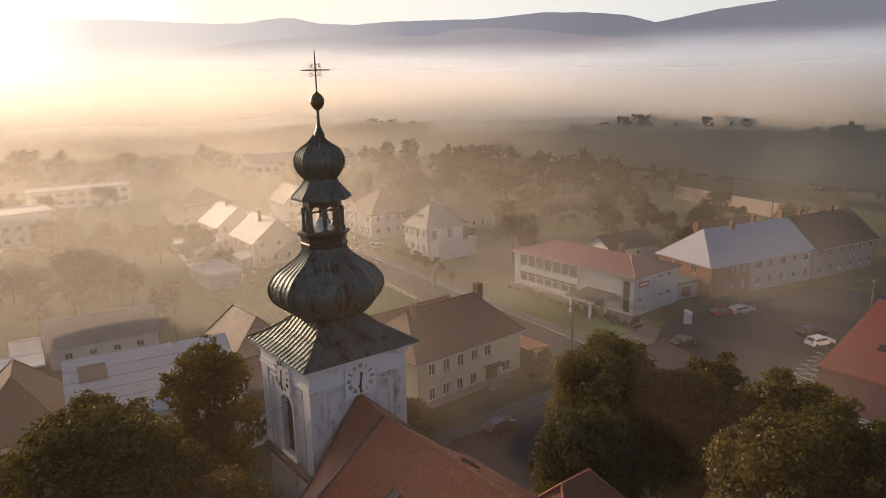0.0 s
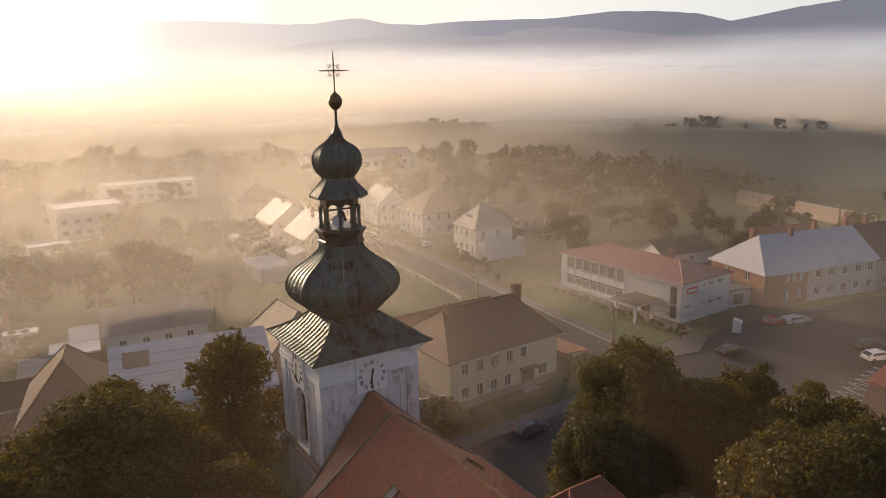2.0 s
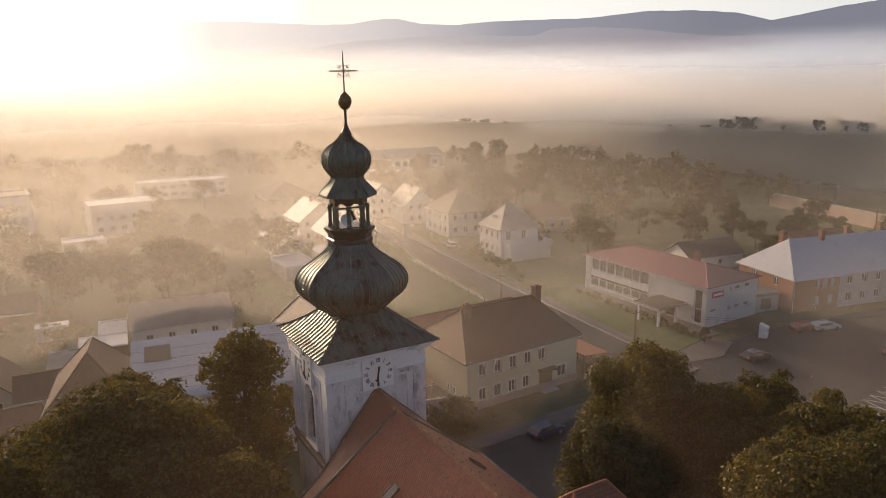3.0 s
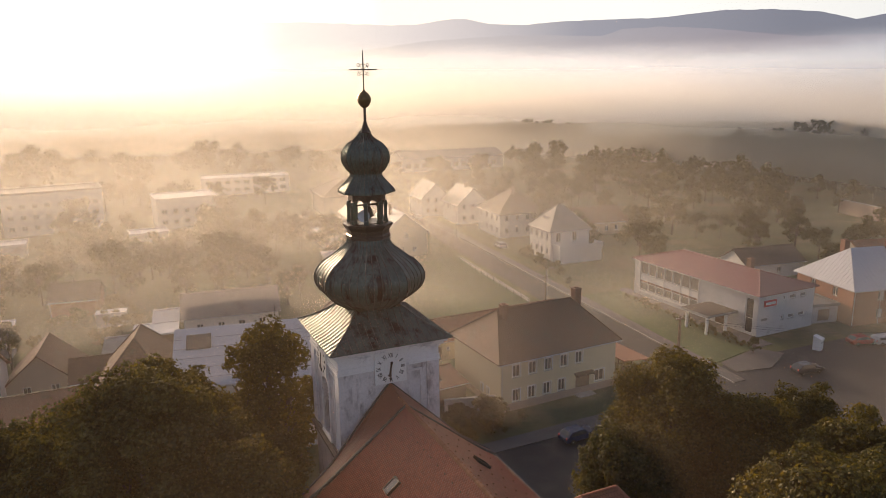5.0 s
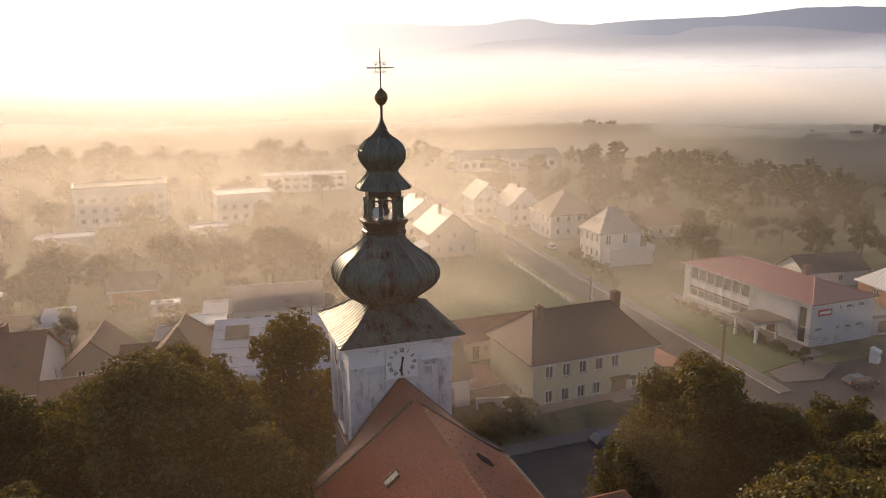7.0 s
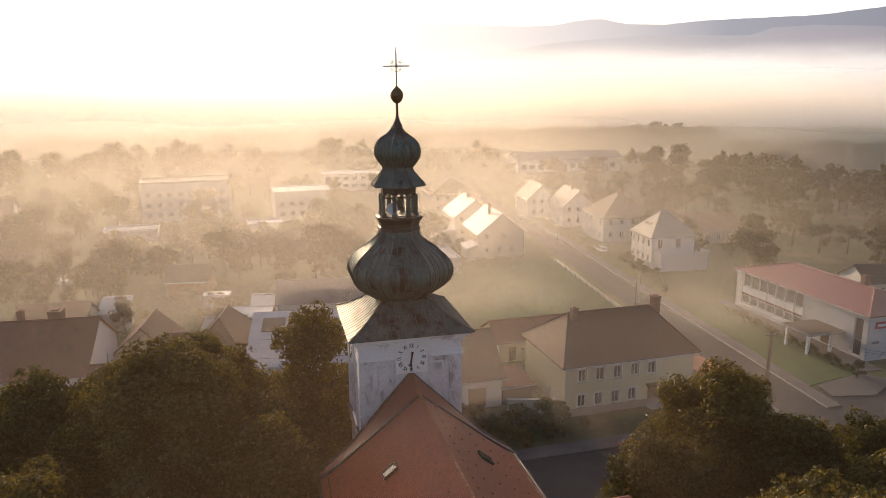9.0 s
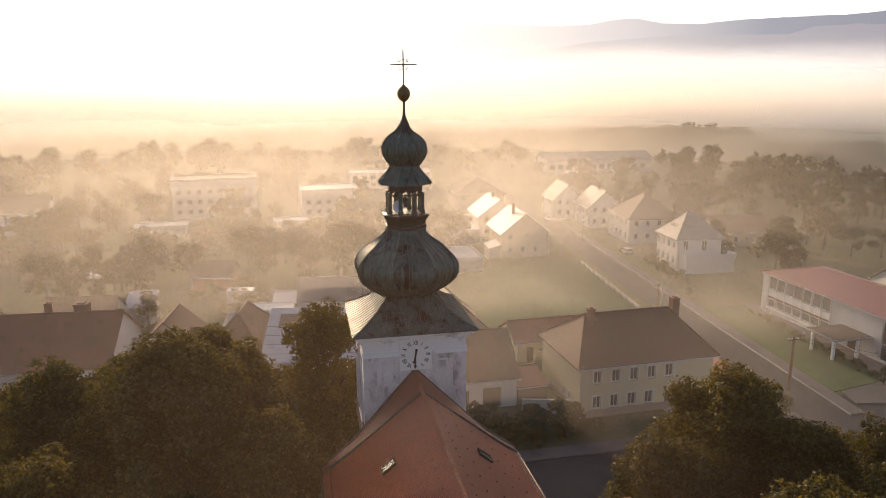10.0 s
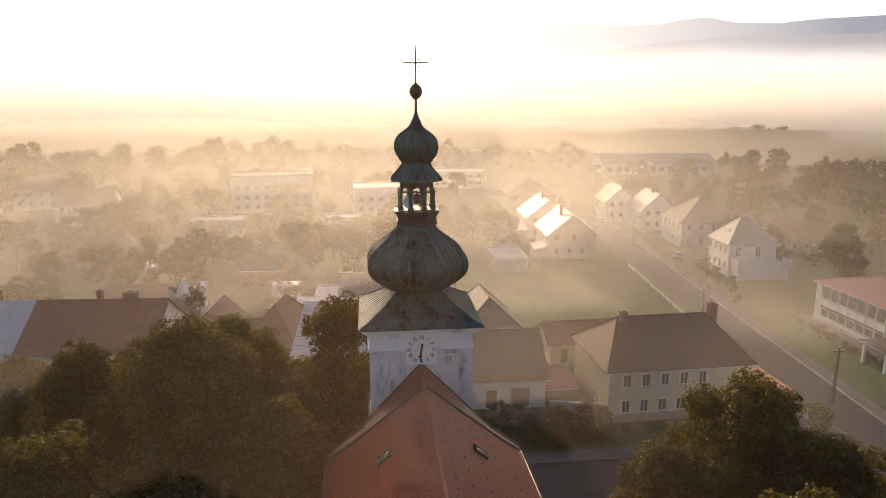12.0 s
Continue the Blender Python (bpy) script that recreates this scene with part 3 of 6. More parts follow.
W_SILL, W_H, W_W = 14.75, 4.2, 1.6
bm = bmesh.new()
for k in range(4):
    mside = tower_side(k)
    o = mside @ Vector((-TW, 0, 0))
    u = (mside.to_3x3() @ Vector((1, 0, 0)))
    n = (mside.to_3x3() @ Vector((0, -1, 0)))
    facade(bm, o, u, n, 2 * TW, 0, 21.9, [(TW, W_SILL, W_W, W_H)] if k else [], depth=0.55)
bmesh.ops.remove_doubles(bm, verts=bm.verts[:], dist=0.001)
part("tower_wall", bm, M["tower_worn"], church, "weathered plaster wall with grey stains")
for k in range(4):
    mside = tower_side(k)
    # raised corner strips, frieze, architrave and crowning cornice; the east and west sides butt against the others
    e = 0.0 if k % 2 == 0 else 1.0
    lim = lambda x: x if not e else TW - 0.001
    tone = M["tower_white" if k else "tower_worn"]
    for s in (-1, 1):
        o = lim(3.55)
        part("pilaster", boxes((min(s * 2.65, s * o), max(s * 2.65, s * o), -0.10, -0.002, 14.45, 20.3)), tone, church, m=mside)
    part("architrave", boxes((-lim(3.62), lim(3.62), -0.17, -0.003, 20.3, 20.45), (-lim(3.58), lim(3.58), -0.13, -0.003, 20.45, 20.7)), M["tower_white"], church, m=mside)
    part("frieze", boxes((-lim(3.53), lim(3.53), -0.08, -0.004, 20.7, 21.3)), M["tower_white"], church, "whitewashed frieze", m=mside)
    part("cornice", boxes((-lim(3.65), lim(3.65), -0.2, -0.002, 21.3, 21.5), (-lim(3.8), lim(3.8), -0.35, 0, 21.5, 21.7), (-lim(4.0), lim(4.0), -0.55, 0, 21.7, 21.88), (-lim(4.1), lim(4.1), -0.65, 0, 21.88, 22.02)), M["tower_white"], church, m=mside)
    part("ledge", boxes((-lim(3.75), lim(3.75), -0.3, 0, 14.05, 14.2), (-lim(3.65), lim(3.65), -0.2, 0, 13.75, 14.05), (-lim(3.56), lim(3.56), -0.11, -0.002, 14.2, 14.45)), M["stone_dark"], church, "dark weathered stone ledge", m=mside)
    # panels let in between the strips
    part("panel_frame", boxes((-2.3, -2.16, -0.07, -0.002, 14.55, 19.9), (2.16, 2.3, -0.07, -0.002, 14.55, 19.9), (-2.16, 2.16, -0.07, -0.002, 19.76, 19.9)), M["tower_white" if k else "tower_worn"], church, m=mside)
    if k:
        # arch spandrels, frame and louvres of the belfry opening
        bm = bmesh.new()
        r, zc = W_W / 2, W_SILL + W_H - W_W / 2
        for s in (-1, 1):
            arc = [(s * r * math.sin(a), zc + r * math.cos(a)) for a in [i * math.pi / 16 for i in range(9)]]
            for y in (0.0, 0.5):
                bm.faces.new([bm.verts.new((x, y, z)) for x, z in arc + [(s * r, zc + r)]])
            for (x0, z0), (x1, z1) in zip(arc, arc[1:]):
                bm.faces.new([bm.verts.new(p) for p in ((x0, 0, z0), (x1, 0, z1), (x1, 0.5, z1), (x0, 0.5, z0))])
        bw = part("belfry_window", bm, M["tower_white"], church, "round-arched belfry opening", m=mside)
        bm = bmesh.new()
        for s in (-1, 1):
            box(bm, min(s * 0.84, s * 1.06), max(s * 0.84, s * 1.06), -0.09, -0.002, W_SILL - 0.1, zc)
        for i in range(12):
            a0, a1 = math.pi * i / 12, math.pi * (i + 1) / 12
            ps = [(rr * math.cos(a), zc + rr * math.sin(a)) for rr, a in ((0.84, a0), (1.06, a0), (1.06, a1), (0.84, a1))]
            f = [bm.verts.new((x, -0.09, z)) for x, z in ps]
            g = [bm.verts.new((x, -0.002, z)) for x, z in ps]
            bm.faces.new(f)
            for j in range(4):
                bm.faces.new((f[j], g[j], g[(j + 1) % 4], f[(j + 1) % 4]))
        box(bm, -1.12, 1.12, -0.16, 0.0, W_SILL - 0.26, W_SILL - 0.1)
        part("surround", bm, M["tower_white"], bw)
        for i in range(16):
            z = W_SILL + 0.1 + i * 0.25
            bm = bmesh.new()
            half = W_W / 2 - 0.02 if z < zc else math.sqrt(max(0.01, (W_W / 2) ** 2 - (z - zc) ** 2))
            box(bm, -half, half, -0.1, 0.1, -0.012, 0.012, pose(0, 0.36, z, 38))
            part("louvre", bm, M["black"], bw)
part("tower_ceiling", boxes((-TW + 0.05, TW - 0.05, TS + 0.05, TS + 2 * TW - 0.05, 21.5, 21.7)), M["wood_dark"], church)


def text_mesh(body, size, depth):
    cu = bpy.data.curves.new("text", "FONT")
    cu.body, cu.size, cu.extrude, cu.align_x, cu.align_y = body, size, depth, "CENTER", "CENTER"
    cu.offset = 0.004
    tmp = new("text", cu)
    me = bpy.data.meshes.new_from_object(tmp.evaluated_get(bpy.context.evaluated_depsgraph_get()))
    bpy.data.objects.remove(tmp)
    bpy.data.curves.remove(cu)
    return me


NUMERALS = [text_mesh(t, 0.42, 0.012) for t in ("XII", "I", "II", "III", "IIII", "V", "VI", "VII", "VIII", "IX", "X", "XI")]
for k in range(4):
    mside = tower_side(k)
    face = part("clock", boxes((-1.1, 1.1, -0.25, -0.05, 19.28, 21.46)), M["white"], church, "white square clock face with black numerals", m=mside)
    for i, me in enumerate(NUMERALS):
        a = math.pi * 2 * i / 12
        mm = Matrix.Translation((0.84 * math.sin(a), -0.256, 20.37 + 0.84 * math.cos(a))) @ Matrix.Rotation(a, 4, "Y") @ Matrix.Rotation(math.pi / 2, 4, "X") @ Matrix.Diagonal((0.62, 1, 1, 1))
        obj("numeral", me, M["black"], face, m=mm)
    for ang, ln, w in ((183, 0.95, 0.09), (192, 0.66, 0.13)):
        bm = bmesh.new()
        vs = [(-w / 2, -0.42), (w / 2, -0.42), (w * 0.4, ln * 0.72), (w * 1.3, ln * 0.78), (0, ln), (-w * 1.3, ln * 0.78), (-w * 0.4, ln * 0.72)]
        f, g = [bm.verts.new((x, -0.02, z)) for x, z in vs], [bm.verts.new((x, 0, z)) for x, z in vs]
        bm.faces.new(f)
        for j in range(7):
            bm.faces.new((f[j], g[j], g[(j + 1) % 7], f[(j + 1) % 7]))
        part("pointer", bm, M["black"], face, m=Matrix.Translation((0, -0.29, 20.37)) @ Matrix.Rotation(radians(ang), 4, "Y"))

# copper roof over the shaft: four planes with a kick at the eaves, standing seams
EV, EZ, NZ, NR = 4.25, 22.06, 23.85, 1.65
prof = [(EV, EZ), (3.5, 22.42), (2.5, 23.08), (NR, NZ)]
for k in range(4):
    R = pose(0, 0, 0, 0, 0, 90 * k)
    bm = bmesh.new()
    rows = [[bm.verts.new(R @ Vector(p)) for p in ((-r, -r, z), (r, -r, z), (r, -r, z - 0.06), (-r, -r, z - 0.06))] for r, z in prof]
    for a, b in zip(rows, rows[1:]):
        for q in range(4):
            bm.faces.new((a[q], a[(q + 1) % 4], b[(q + 1) % 4], b[q]))
    bm.faces.new(rows[0][::-1])
    bmesh.ops.recalc_face_normals(bm, faces=bm.faces[:])
    plane = part("lower_roof", bm, M["copper"], church, "green copper roof plane with standing seams")
    for i in range(-9, 10):
        x = i * 0.46
        pts = [(r, z) for r, z in prof if r > abs(x) + 0.02]
        if abs(x) > NR:
            for (r0, z0), (r1, z1) in zip(prof, prof[1:]):
                if r1 <= abs(x) < r0:
                    f = (r0 - abs(x)) / (r0 - r1)
                    pts.append((abs(x) + 0.01, z0 + (z1 - z0) * f))
        if len(pts) > 1:
            bm = bmesh.new()
            tube(bm, [R @ Vector((x, -r, z + 0.015)) for r, z in pts], 0.03, 4)
            part("seam", bm, M["copper_seam"], plane)
    bm = bmesh.new()
    tube(bm, [R @ Vector((-r, -r, z + 0.02)) for r, z in prof], 0.055, 6)
    part("hip_cap", bm, M["copper_seam"], plane)


def dome(name, profile, label, ribs=4, seam=0.028):
    """An eight-sided dome from rows (radius, z), its copper sheets folded into standing seams."""
    fine = []
    for i in range(len(profile) - 1):
        p0, p1, p2, p3 = (Vector(profile[max(0, min(len(profile) - 1, i + j))]) for j in (-1, 0, 1, 2))
        for s in range(4):
            t = s / 4
            fine.append(0.5 * ((2 * p1) + (p2 - p0) * t + (2 * p0 - 5 * p1 + 4 * p2 - p3) * t * t + (3 * p1 - p0 - 3 * p2 + p3) * t ** 3))
    fine.append(Vector(profile[-1]))
    bm = bmesh.new()
    lathe(bm, [(p.x, p.y) for p in fine], 8, math.pi / 8)
    d = part(name, bm, M["copper"], church, label, m=AXIS)
    for k in range(8):
        a0, a1 = math.pi / 8 + k * math.pi / 4, math.pi / 8 + (k + 1) * math.pi / 4
        for j in range(ribs + 1):
            if j == ribs:
                continue
            t = j / ribs
            pts = []
            for p in fine:
                c = Vector((math.cos(a0) * (1 - t) + math.cos(a1) * t, math.sin(a0) * (1 - t) + math.sin(a1) * t))
                pts.append((c.x * (p.x + 0.012), c.y * (p.x + 0.012), p.y))
            bm = bmesh.new()
            tube(bm, pts, seam * (1.5 if j == 0 else 1.0), 4)
            part("seam", bm, M["copper_seam"], d)
        # cross joints of the sheets, staggered from strip to strip
        rnd = random.Random(k + int(profile[0][1] * 10))
        for j in range(ribs):
            t0, t1 = j / ribs, (j + 1) / ribs
            for q in range(3 if profile[0][0] > 1.2 else 1):
                p = fine[rnd.randrange(4, len(fine) - 6)]
                ps = []
                for t in (t0, t1):
                    ps.append(((math.cos(a0) * (1 - t) + math.cos(a1) * t) * (p.x + 0.005), (math.sin(a0) * (1 - t) + math.sin(a1) * t) * (p.x + 0.005), p.y))
                bm = bmesh.new()
                tube(bm, ps, seam * 0.6, 4)
                part("cross_joint", bm, M["copper_seam"], d)
    return d


OCT = 1 / math.cos(math.pi / 8) * 0.935
AXIS = Matrix.Translation((0, 0.2, 0))           # the domes stand a little north of the cross
dome("onion_dome", [(r * OCT, z) for r, z in ((1.62, 23.3), (1.68, 23.55), (2.2, 23.95), (3.02, 24.5), (3.56, 25.05), (3.74, 25.65), (3.62, 26.2), (3.14, 26.8), (2.5, 27.25), (1.9, 27.7), (1.5, 28.1), (1.36, 28.5))],
     "dark green copper onion dome with streaks", 5, 0.03)
bm = bmesh.new()
lathe(bm, [(r * OCT, z) for r, z in ((1.36, 28.42), (1.5, 28.5), (1.5, 28.7), (1.42, 28.78), (1.45, 29.05), (1.58, 29.2), (1.68, 29.34), (1.68, 29.46), (1.4, 29.52))], 8, math.pi / 8)
part("lantern_base", bm, M["copper_dark"], church, "dark copper cornice below the lantern", m=AXIS)
# open lantern: eight posts, arched heads, a bell
lantern = part("lantern_floor", boxes((-1.0, 1.0, -1.0, 1.0, 29.48, 29.56)), M["copper_dark"], church, m=AXIS)
RL = 1.24
for k in range(8):
    a = math.pi / 8 + k * math.pi / 4
    mm = AXIS @ Matrix.Translation((RL * math.cos(a), RL * math.sin(a), 0)) @ pose(0, 0, 0, 0, 0, math.degrees(a))
    part("lantern_post", boxes((-0.11, 0.11, -0.12, 0.12, 29.5, 31.0), (-0.15, 0.15, -0.16, 0.16, 29.5, 29.75), (-0.15, 0.15, -0.16, 0.16, 30.72, 30.82)), M["copper"], church, m=mm)
    bm = bmesh.new()
    b = a + math.pi / 4
    p, q = Vector((RL * math.cos(a), RL * math.sin(a), 0)), Vector((RL * math.cos(b), RL * math.sin(b), 0))
    half = (q - p).length / 2
    mid, u = (p + q) / 2, (q - p).normalized()
    inw = -mid.normalized()
    arc = [(math.cos(t), math.sin(t)) for t in [math.pi * i / 10 for i in range(11)]]
    for (c0, s0), (c1, s1) in zip(arc, arc[1:]):
        quad = [mid + u * (c0 * (half - 0.1)) + Vector((0, 0, 30.75 + s0 * 0.38)), mid + u * (c1 * (half - 0.1)) + Vector((0, 0, 30.75 + s1 * 0.38)),
                mid + u * (c1 * (half - 0.1)) + Vector((0, 0, 31.6)), mid + u * (c0 * (half - 0.1)) + Vector((0, 0, 31.6))]
        f, g = [bm.verts.new(v) for v in quad], [bm.verts.new(v + inw * 0.14) for v in quad]
        bm.faces.new(f)
        bm.faces.new(g[::-1])
        for j in range(4):
            bm.faces.new((f[j], g[j], g[(j + 1) % 4], f[(j + 1) % 4]))
    for e in (p, q):
        d = u if e is p else -u
        f = [bm.verts.new(v) for v in (e + Vector((0, 0, 30.9)), e + d * 0.14 + Vector((0, 0, 30.9)), e + d * 0.14 + Vector((0, 0, 31.6)), e + Vector((0, 0, 31.6)))]
        bm.faces.new(f)
    part("lantern_arch", bm, M["copper_dark"], church, m=AXIS)
bm = bmesh.new()
lathe(bm, [(0.42, 29.95), (0.36, 30.05), (0.27, 30.3), (0.24, 30.5), (0.13, 30.62), (0.05, 30.66)], 20)
tube(bm, [(-1.1, 0, 30.72), (1.1, 0, 30.72)], 0.06, 8)
tube(bm, [(0, 0, 30.6), (0, 0, 30.8)], 0.05, 8)
part("bell", bm, M["copper_dark"], church, "small dark bronze bell", smooth=False)
bm = bmesh.new()
lathe(bm, [(0.02, 0.0), (0.2, 0.03), (0.33, 0.1), (0.4, 0.2), (0.38, 0.2), (0.2, 0.06), (0.02, 0.04)], 20)
part("dish", bm, M["white"], church, "white aerial dish in the lantern", m=Matrix.Translation((-0.55, -0.75, 30.1)) @ pose(0, 0, 0, 80, 0, -25))
dome("upper_dome", [(r * OCT, z) for r, z in ((1.86, 31.55), (1.84, 31.72), (1.55, 32.05), (1.15, 32.5), (1.03, 32.8), (1.22, 33.05), (1.48, 33.45), (1.57, 33.9), (1.45, 34.4), (1.1, 34.8), (0.7, 35.05), (0.42, 35.35), (0.3, 35.6))],
     "small dark green copper onion dome above the lantern", 4, 0.022)
bm = bmesh.new()
lathe(bm, [(0.36, 35.5), (0.34, 35.62), (0.2, 35.9), (0.1, 36.2), (0.085, 36.4), (0.085, 37.15)], 12)
part("spire", bm, M["copper_dark"], church)
bm = bmesh.new()
lathe(bm, [(0.1, 37.08), (0.28, 37.2), (0.41, 37.42), (0.44, 37.58), (0.45, 37.62), (0.44, 37.66), (0.42, 37.8), (0.3, 38.0), (0.14, 38.12), (0.05, 38.22)], 20)
part("ball", bm, M["gilt"], church, "dark gilded ball below the cross", smooth=True)
bm = bmesh.new()
tube(bm, [(0, 0, 38.15), (0, 0, 40.3), (0, 0, 40.75)], [0.05, 0.045, 0.01], 6)
tube(bm, [(-0.92, 0, 39.5), (-0.85, 0, 39.5), (0.85, 0, 39.5), (0.92, 0, 39.5)], [0.02, 0.045, 0.045, 0.02], 6)
tube(bm, [(0.34 * math.cos(t), 0, 39.5 + 0.34 * math.sin(t)) for t in [2 * math.pi * i / 24 for i in range(25)]], 0.022, 5)
for i in range(4):
    a = math.pi / 4 + i * math.pi / 2
    tube(bm, [(0, 0, 39.5), (0.36 * math.cos(a), 0, 39.5 + 0.36 * math.sin(a))], 0.018, 5)
    tube(bm, [(0.42 * math.cos(a) + 0.09 * math.cos(t), 0, 39.5 + 0.42 * math.sin(a) + 0.09 * math.sin(t)) for t in [2 * math.pi * j / 12 for j in range(13)]], 0.02, 5)
part("cross", bm, M["iron"], church, "wrought-iron cross with ring and small loops", m=pose(0, 0, 0, 0, 0, -14))

# nave: walls, and the roof with a flared eave
RZ, Y0, Y1 = 18.8, -6.25, -34.0
PRO = [(0.0, RZ), (4.6, 15.05), (5.7, 14.2), (6.55, 13.65)]       # distance from the ridge, height
bm = bmesh.new()
plan = [(-3.3, -3.35), (-6.1, -6.2), (-6.1, Y1 + 0.4), (6.1, Y1 + 0.4), (6.1, -6.2), (3.3, -3.35)]
lo = [bm.verts.new((x, y, -0.3)) for x, y in plan]
hi = [bm.verts.new((x, y, 13.75)) for x, y in plan]
for i in range(6):
    bm.faces.new((lo[i], lo[(i + 1) % 6], hi[(i + 1) % 6], hi[i]))
bm.faces.new(hi)
part("nave_wall", bm, M["tower_white"], church, "whitewashed nave wall")
nave = None
for s in (-1, 1):
    bm = bmesh.new()
    for (r0, z0), (r1, z1) in zip(PRO, PRO[1:]):
        slab(bm, [(s * r0, Y0, z0), (s * r0, Y1, z0), (s * r1, Y1, z1), (s * r1, Y0 + 0.35 * r1 / 6.5, z1)], 0.12)
    rf = part("nave_roof", bm, M["tile_church_flat"], church, "red clay tiled nave roof")
    nave = nave or rf
    # plane that leans back from the end of the ridge to the tower
    bm = bmesh.new()
    P0, P1 = Vector((0, TS + 0.05, RZ + 0.42)), Vector((0, Y0, RZ))
    q = [Vector((s * r, Y0 + 0.35 * r / 6.5, z)) for r, z in PRO[1:]]
    e = [P0.lerp(Vector((s * 6.6, Y0 + 1.3, 13.6)), r / 6.55) + Vector((0, 0, -0.55 * math.sin(math.pi * r / 6.55))) for r, z in PRO[1:]]
    slab(bm, [P0, P1, q[0], e[0]], 0.1)
    slab(bm, [e[0], q[0], q[1], e[1]], 0.1)
    slab(bm, [e[1], q[1], q[2], e[2]], 0.1)
    part("hip_plane", bm, M["tile_church_flat"], church, "red clay tiled roof plane against the tower")
    bm = bmesh.new()
    tube(bm, [p + Vector((0, 0, 0.05)) for p in (P1, *q)], 0.1, 6)
    part("hip_cap", bm, M["copper_dark"], church, "dark lead hip flashing")
    bm = bmesh.new()
    tube(bm, [P0, *e], 0.09, 6)
    part("verge_cap", bm, M["copper_dark"], church, "dark lead flashing along the tower")
    bm = bmesh.new()
    tube(bm, [(s * 6.62, Y0 + 0.4, 13.56), (s * 6.62, Y1, 13.56)], 0.09, 8)
    part("gutter", bm, M["copper_dark"], church)
    # snow rail above the eave
    bm = bmesh.new()
    for dz in (0.12, 0.24):
        tube(bm, [(s * 6.1, Y0 + 0.1, 13.95 + dz), (s * 6.1, Y1, 13.95 + dz)], 0.018, 5)
    for i in range(24):
        tube(bm, [(s * 6.1, Y0 - i * 1.1, 13.92), (s * 6.1, Y0 - i * 1.1, 14.22)], 0.018, 5)
    part("snow_rail", bm, M["copper_dark"], church)


def on_roof(r):
    """Height of the nave roof at r from the ridge, and its slope's angle."""
    for (r0, z0), (r1, z1) in zip(PRO, PRO[1:]):
        if r <= r1:
            return z0 + (z1 - z0) * (r - r0) / (r1 - r0), math.atan2(z0 - z1, r1 - r0)
    return PRO[-1][1], 0.5


# beaver-tail tiles, laid in courses from the eave up
def tile_courses(s, y_from, y_to):
    rng = np.random.default_rng(5 + s)
    verts, faces = [], []
    r = 6.5
    row = 0
    tw = 0.19
    cs, cf = [], []
    while r > 0.12:
        z, a = on_roof(r)
        z2, a2 = on_roof(max(0.0, r - 0.25))
        n = int((y_from - y_to) / tw)
        ys = y_from - (np.arange(n) + 0.5 * (row % 2)) * tw
        ys = ys[ys > y_to]
        lift = rng.uniform(0.022, 0.034, len(ys))
        g = rng.uniform(-0.006, 0.006, len(ys))
        ca, sa = math.cos(a), math.sin(a)
        nx, nz = sa * s, ca                        # outward normal of the slope
        hw = tw / 2 - 0.004
        # lower edge (five points, rounded), upper edge (two points)
        shape = [(-hw, 0.05, 1), (-hw * 0.55, 0.01, 1), (hw * 0.55, 0.01, 1), (hw, 0.05, 1), (hw, 0.26, 0.1), (-hw, 0.26, 0.1)]
        top, bot = [], []
        for dx, up, k in shape:
            rr = r - (up + 0.0) * ca
            px = s * (rr) + nx * lift * k
            pz = z + up * sa + nz * lift * k
            top.append(np.stack([px + 0 * ys, ys + dx + g, pz + 0 * ys], 1))
            bot.append(np.stack([s * rr + 0 * ys, ys + dx + g, z + up * sa + 0 * ys], 1))
        block = np.stack(top + bot[:4], 1)          # n, 10, 3
        base = sum(len(v) for v in cs)
        cs.append(block.reshape(-1, 3))
        idx = (np.arange(len(ys)) * 10)[:, None] + base
        for q in ((0, 1, 4, 5), (1, 2, 3, 4), (6, 7, 1, 0), (7, 8, 2, 1), (8, 9, 3, 2)):
            cf.append(idx + np.array(q)[None, :])
        r -= 0.155 * ca
        row += 1
    return np_mesh("roof_tiles", np.concatenate(cs), np.concatenate(cf))


for s in (-1, 1):
    tl = obj("roof_tiles", tile_courses(s, Y0, Y1), M["tile_church"], church, "rounded red clay beaver-tail tiles")
    tl["kind"] = "stuff"
bm = bmesh.new()
tube(bm, [(0, 0, 0), (0, -0.37, 0.015)], [0.115, 0.135], 8)
cap = bpy.data.meshes.new("ridge_tile")
bm.to_mesh(cap)
bm.free()
for i in range(int((TS - Y1) / 0.36)):
    obj("ridge_tile", cap, M["ridge"], church, m=Matrix.Translation((0, TS - 0.02 - i * 0.36, RZ + 0.0)))
# small vent tiles and snow hooks in rows
bm = bmesh.new()
box(bm, -0.05, 0.05, -0.04, 0.04, 0.0, 0.07)
for v in bm.verts:
    if v.co.z > 0.05:
        v.co.x *= 0.6
        v.co.y *= 0.6
hook = bpy.data.meshes.new("snow_hook")
bm.to_mesh(hook)
bm.free()
for s in (-1, 1):
    rows = [(0.75, 0.95, 0.0)] + [(1.7 + j * 1.15, 1.5, 0.5 * (j % 2)) for j in range(4)] * (s > 0)
    for r, step, ph in rows:
        z, a = on_roof(r)
        for i in range(int(25 / step)):
            obj("snow_hook", hook, M["brick_chimney"], church, m=Matrix.Translation((s * r, Y0 - 0.8 - (i + ph) * step, z + 0.02)) @ Matrix.Rotation(s * a, 4, "Y"))
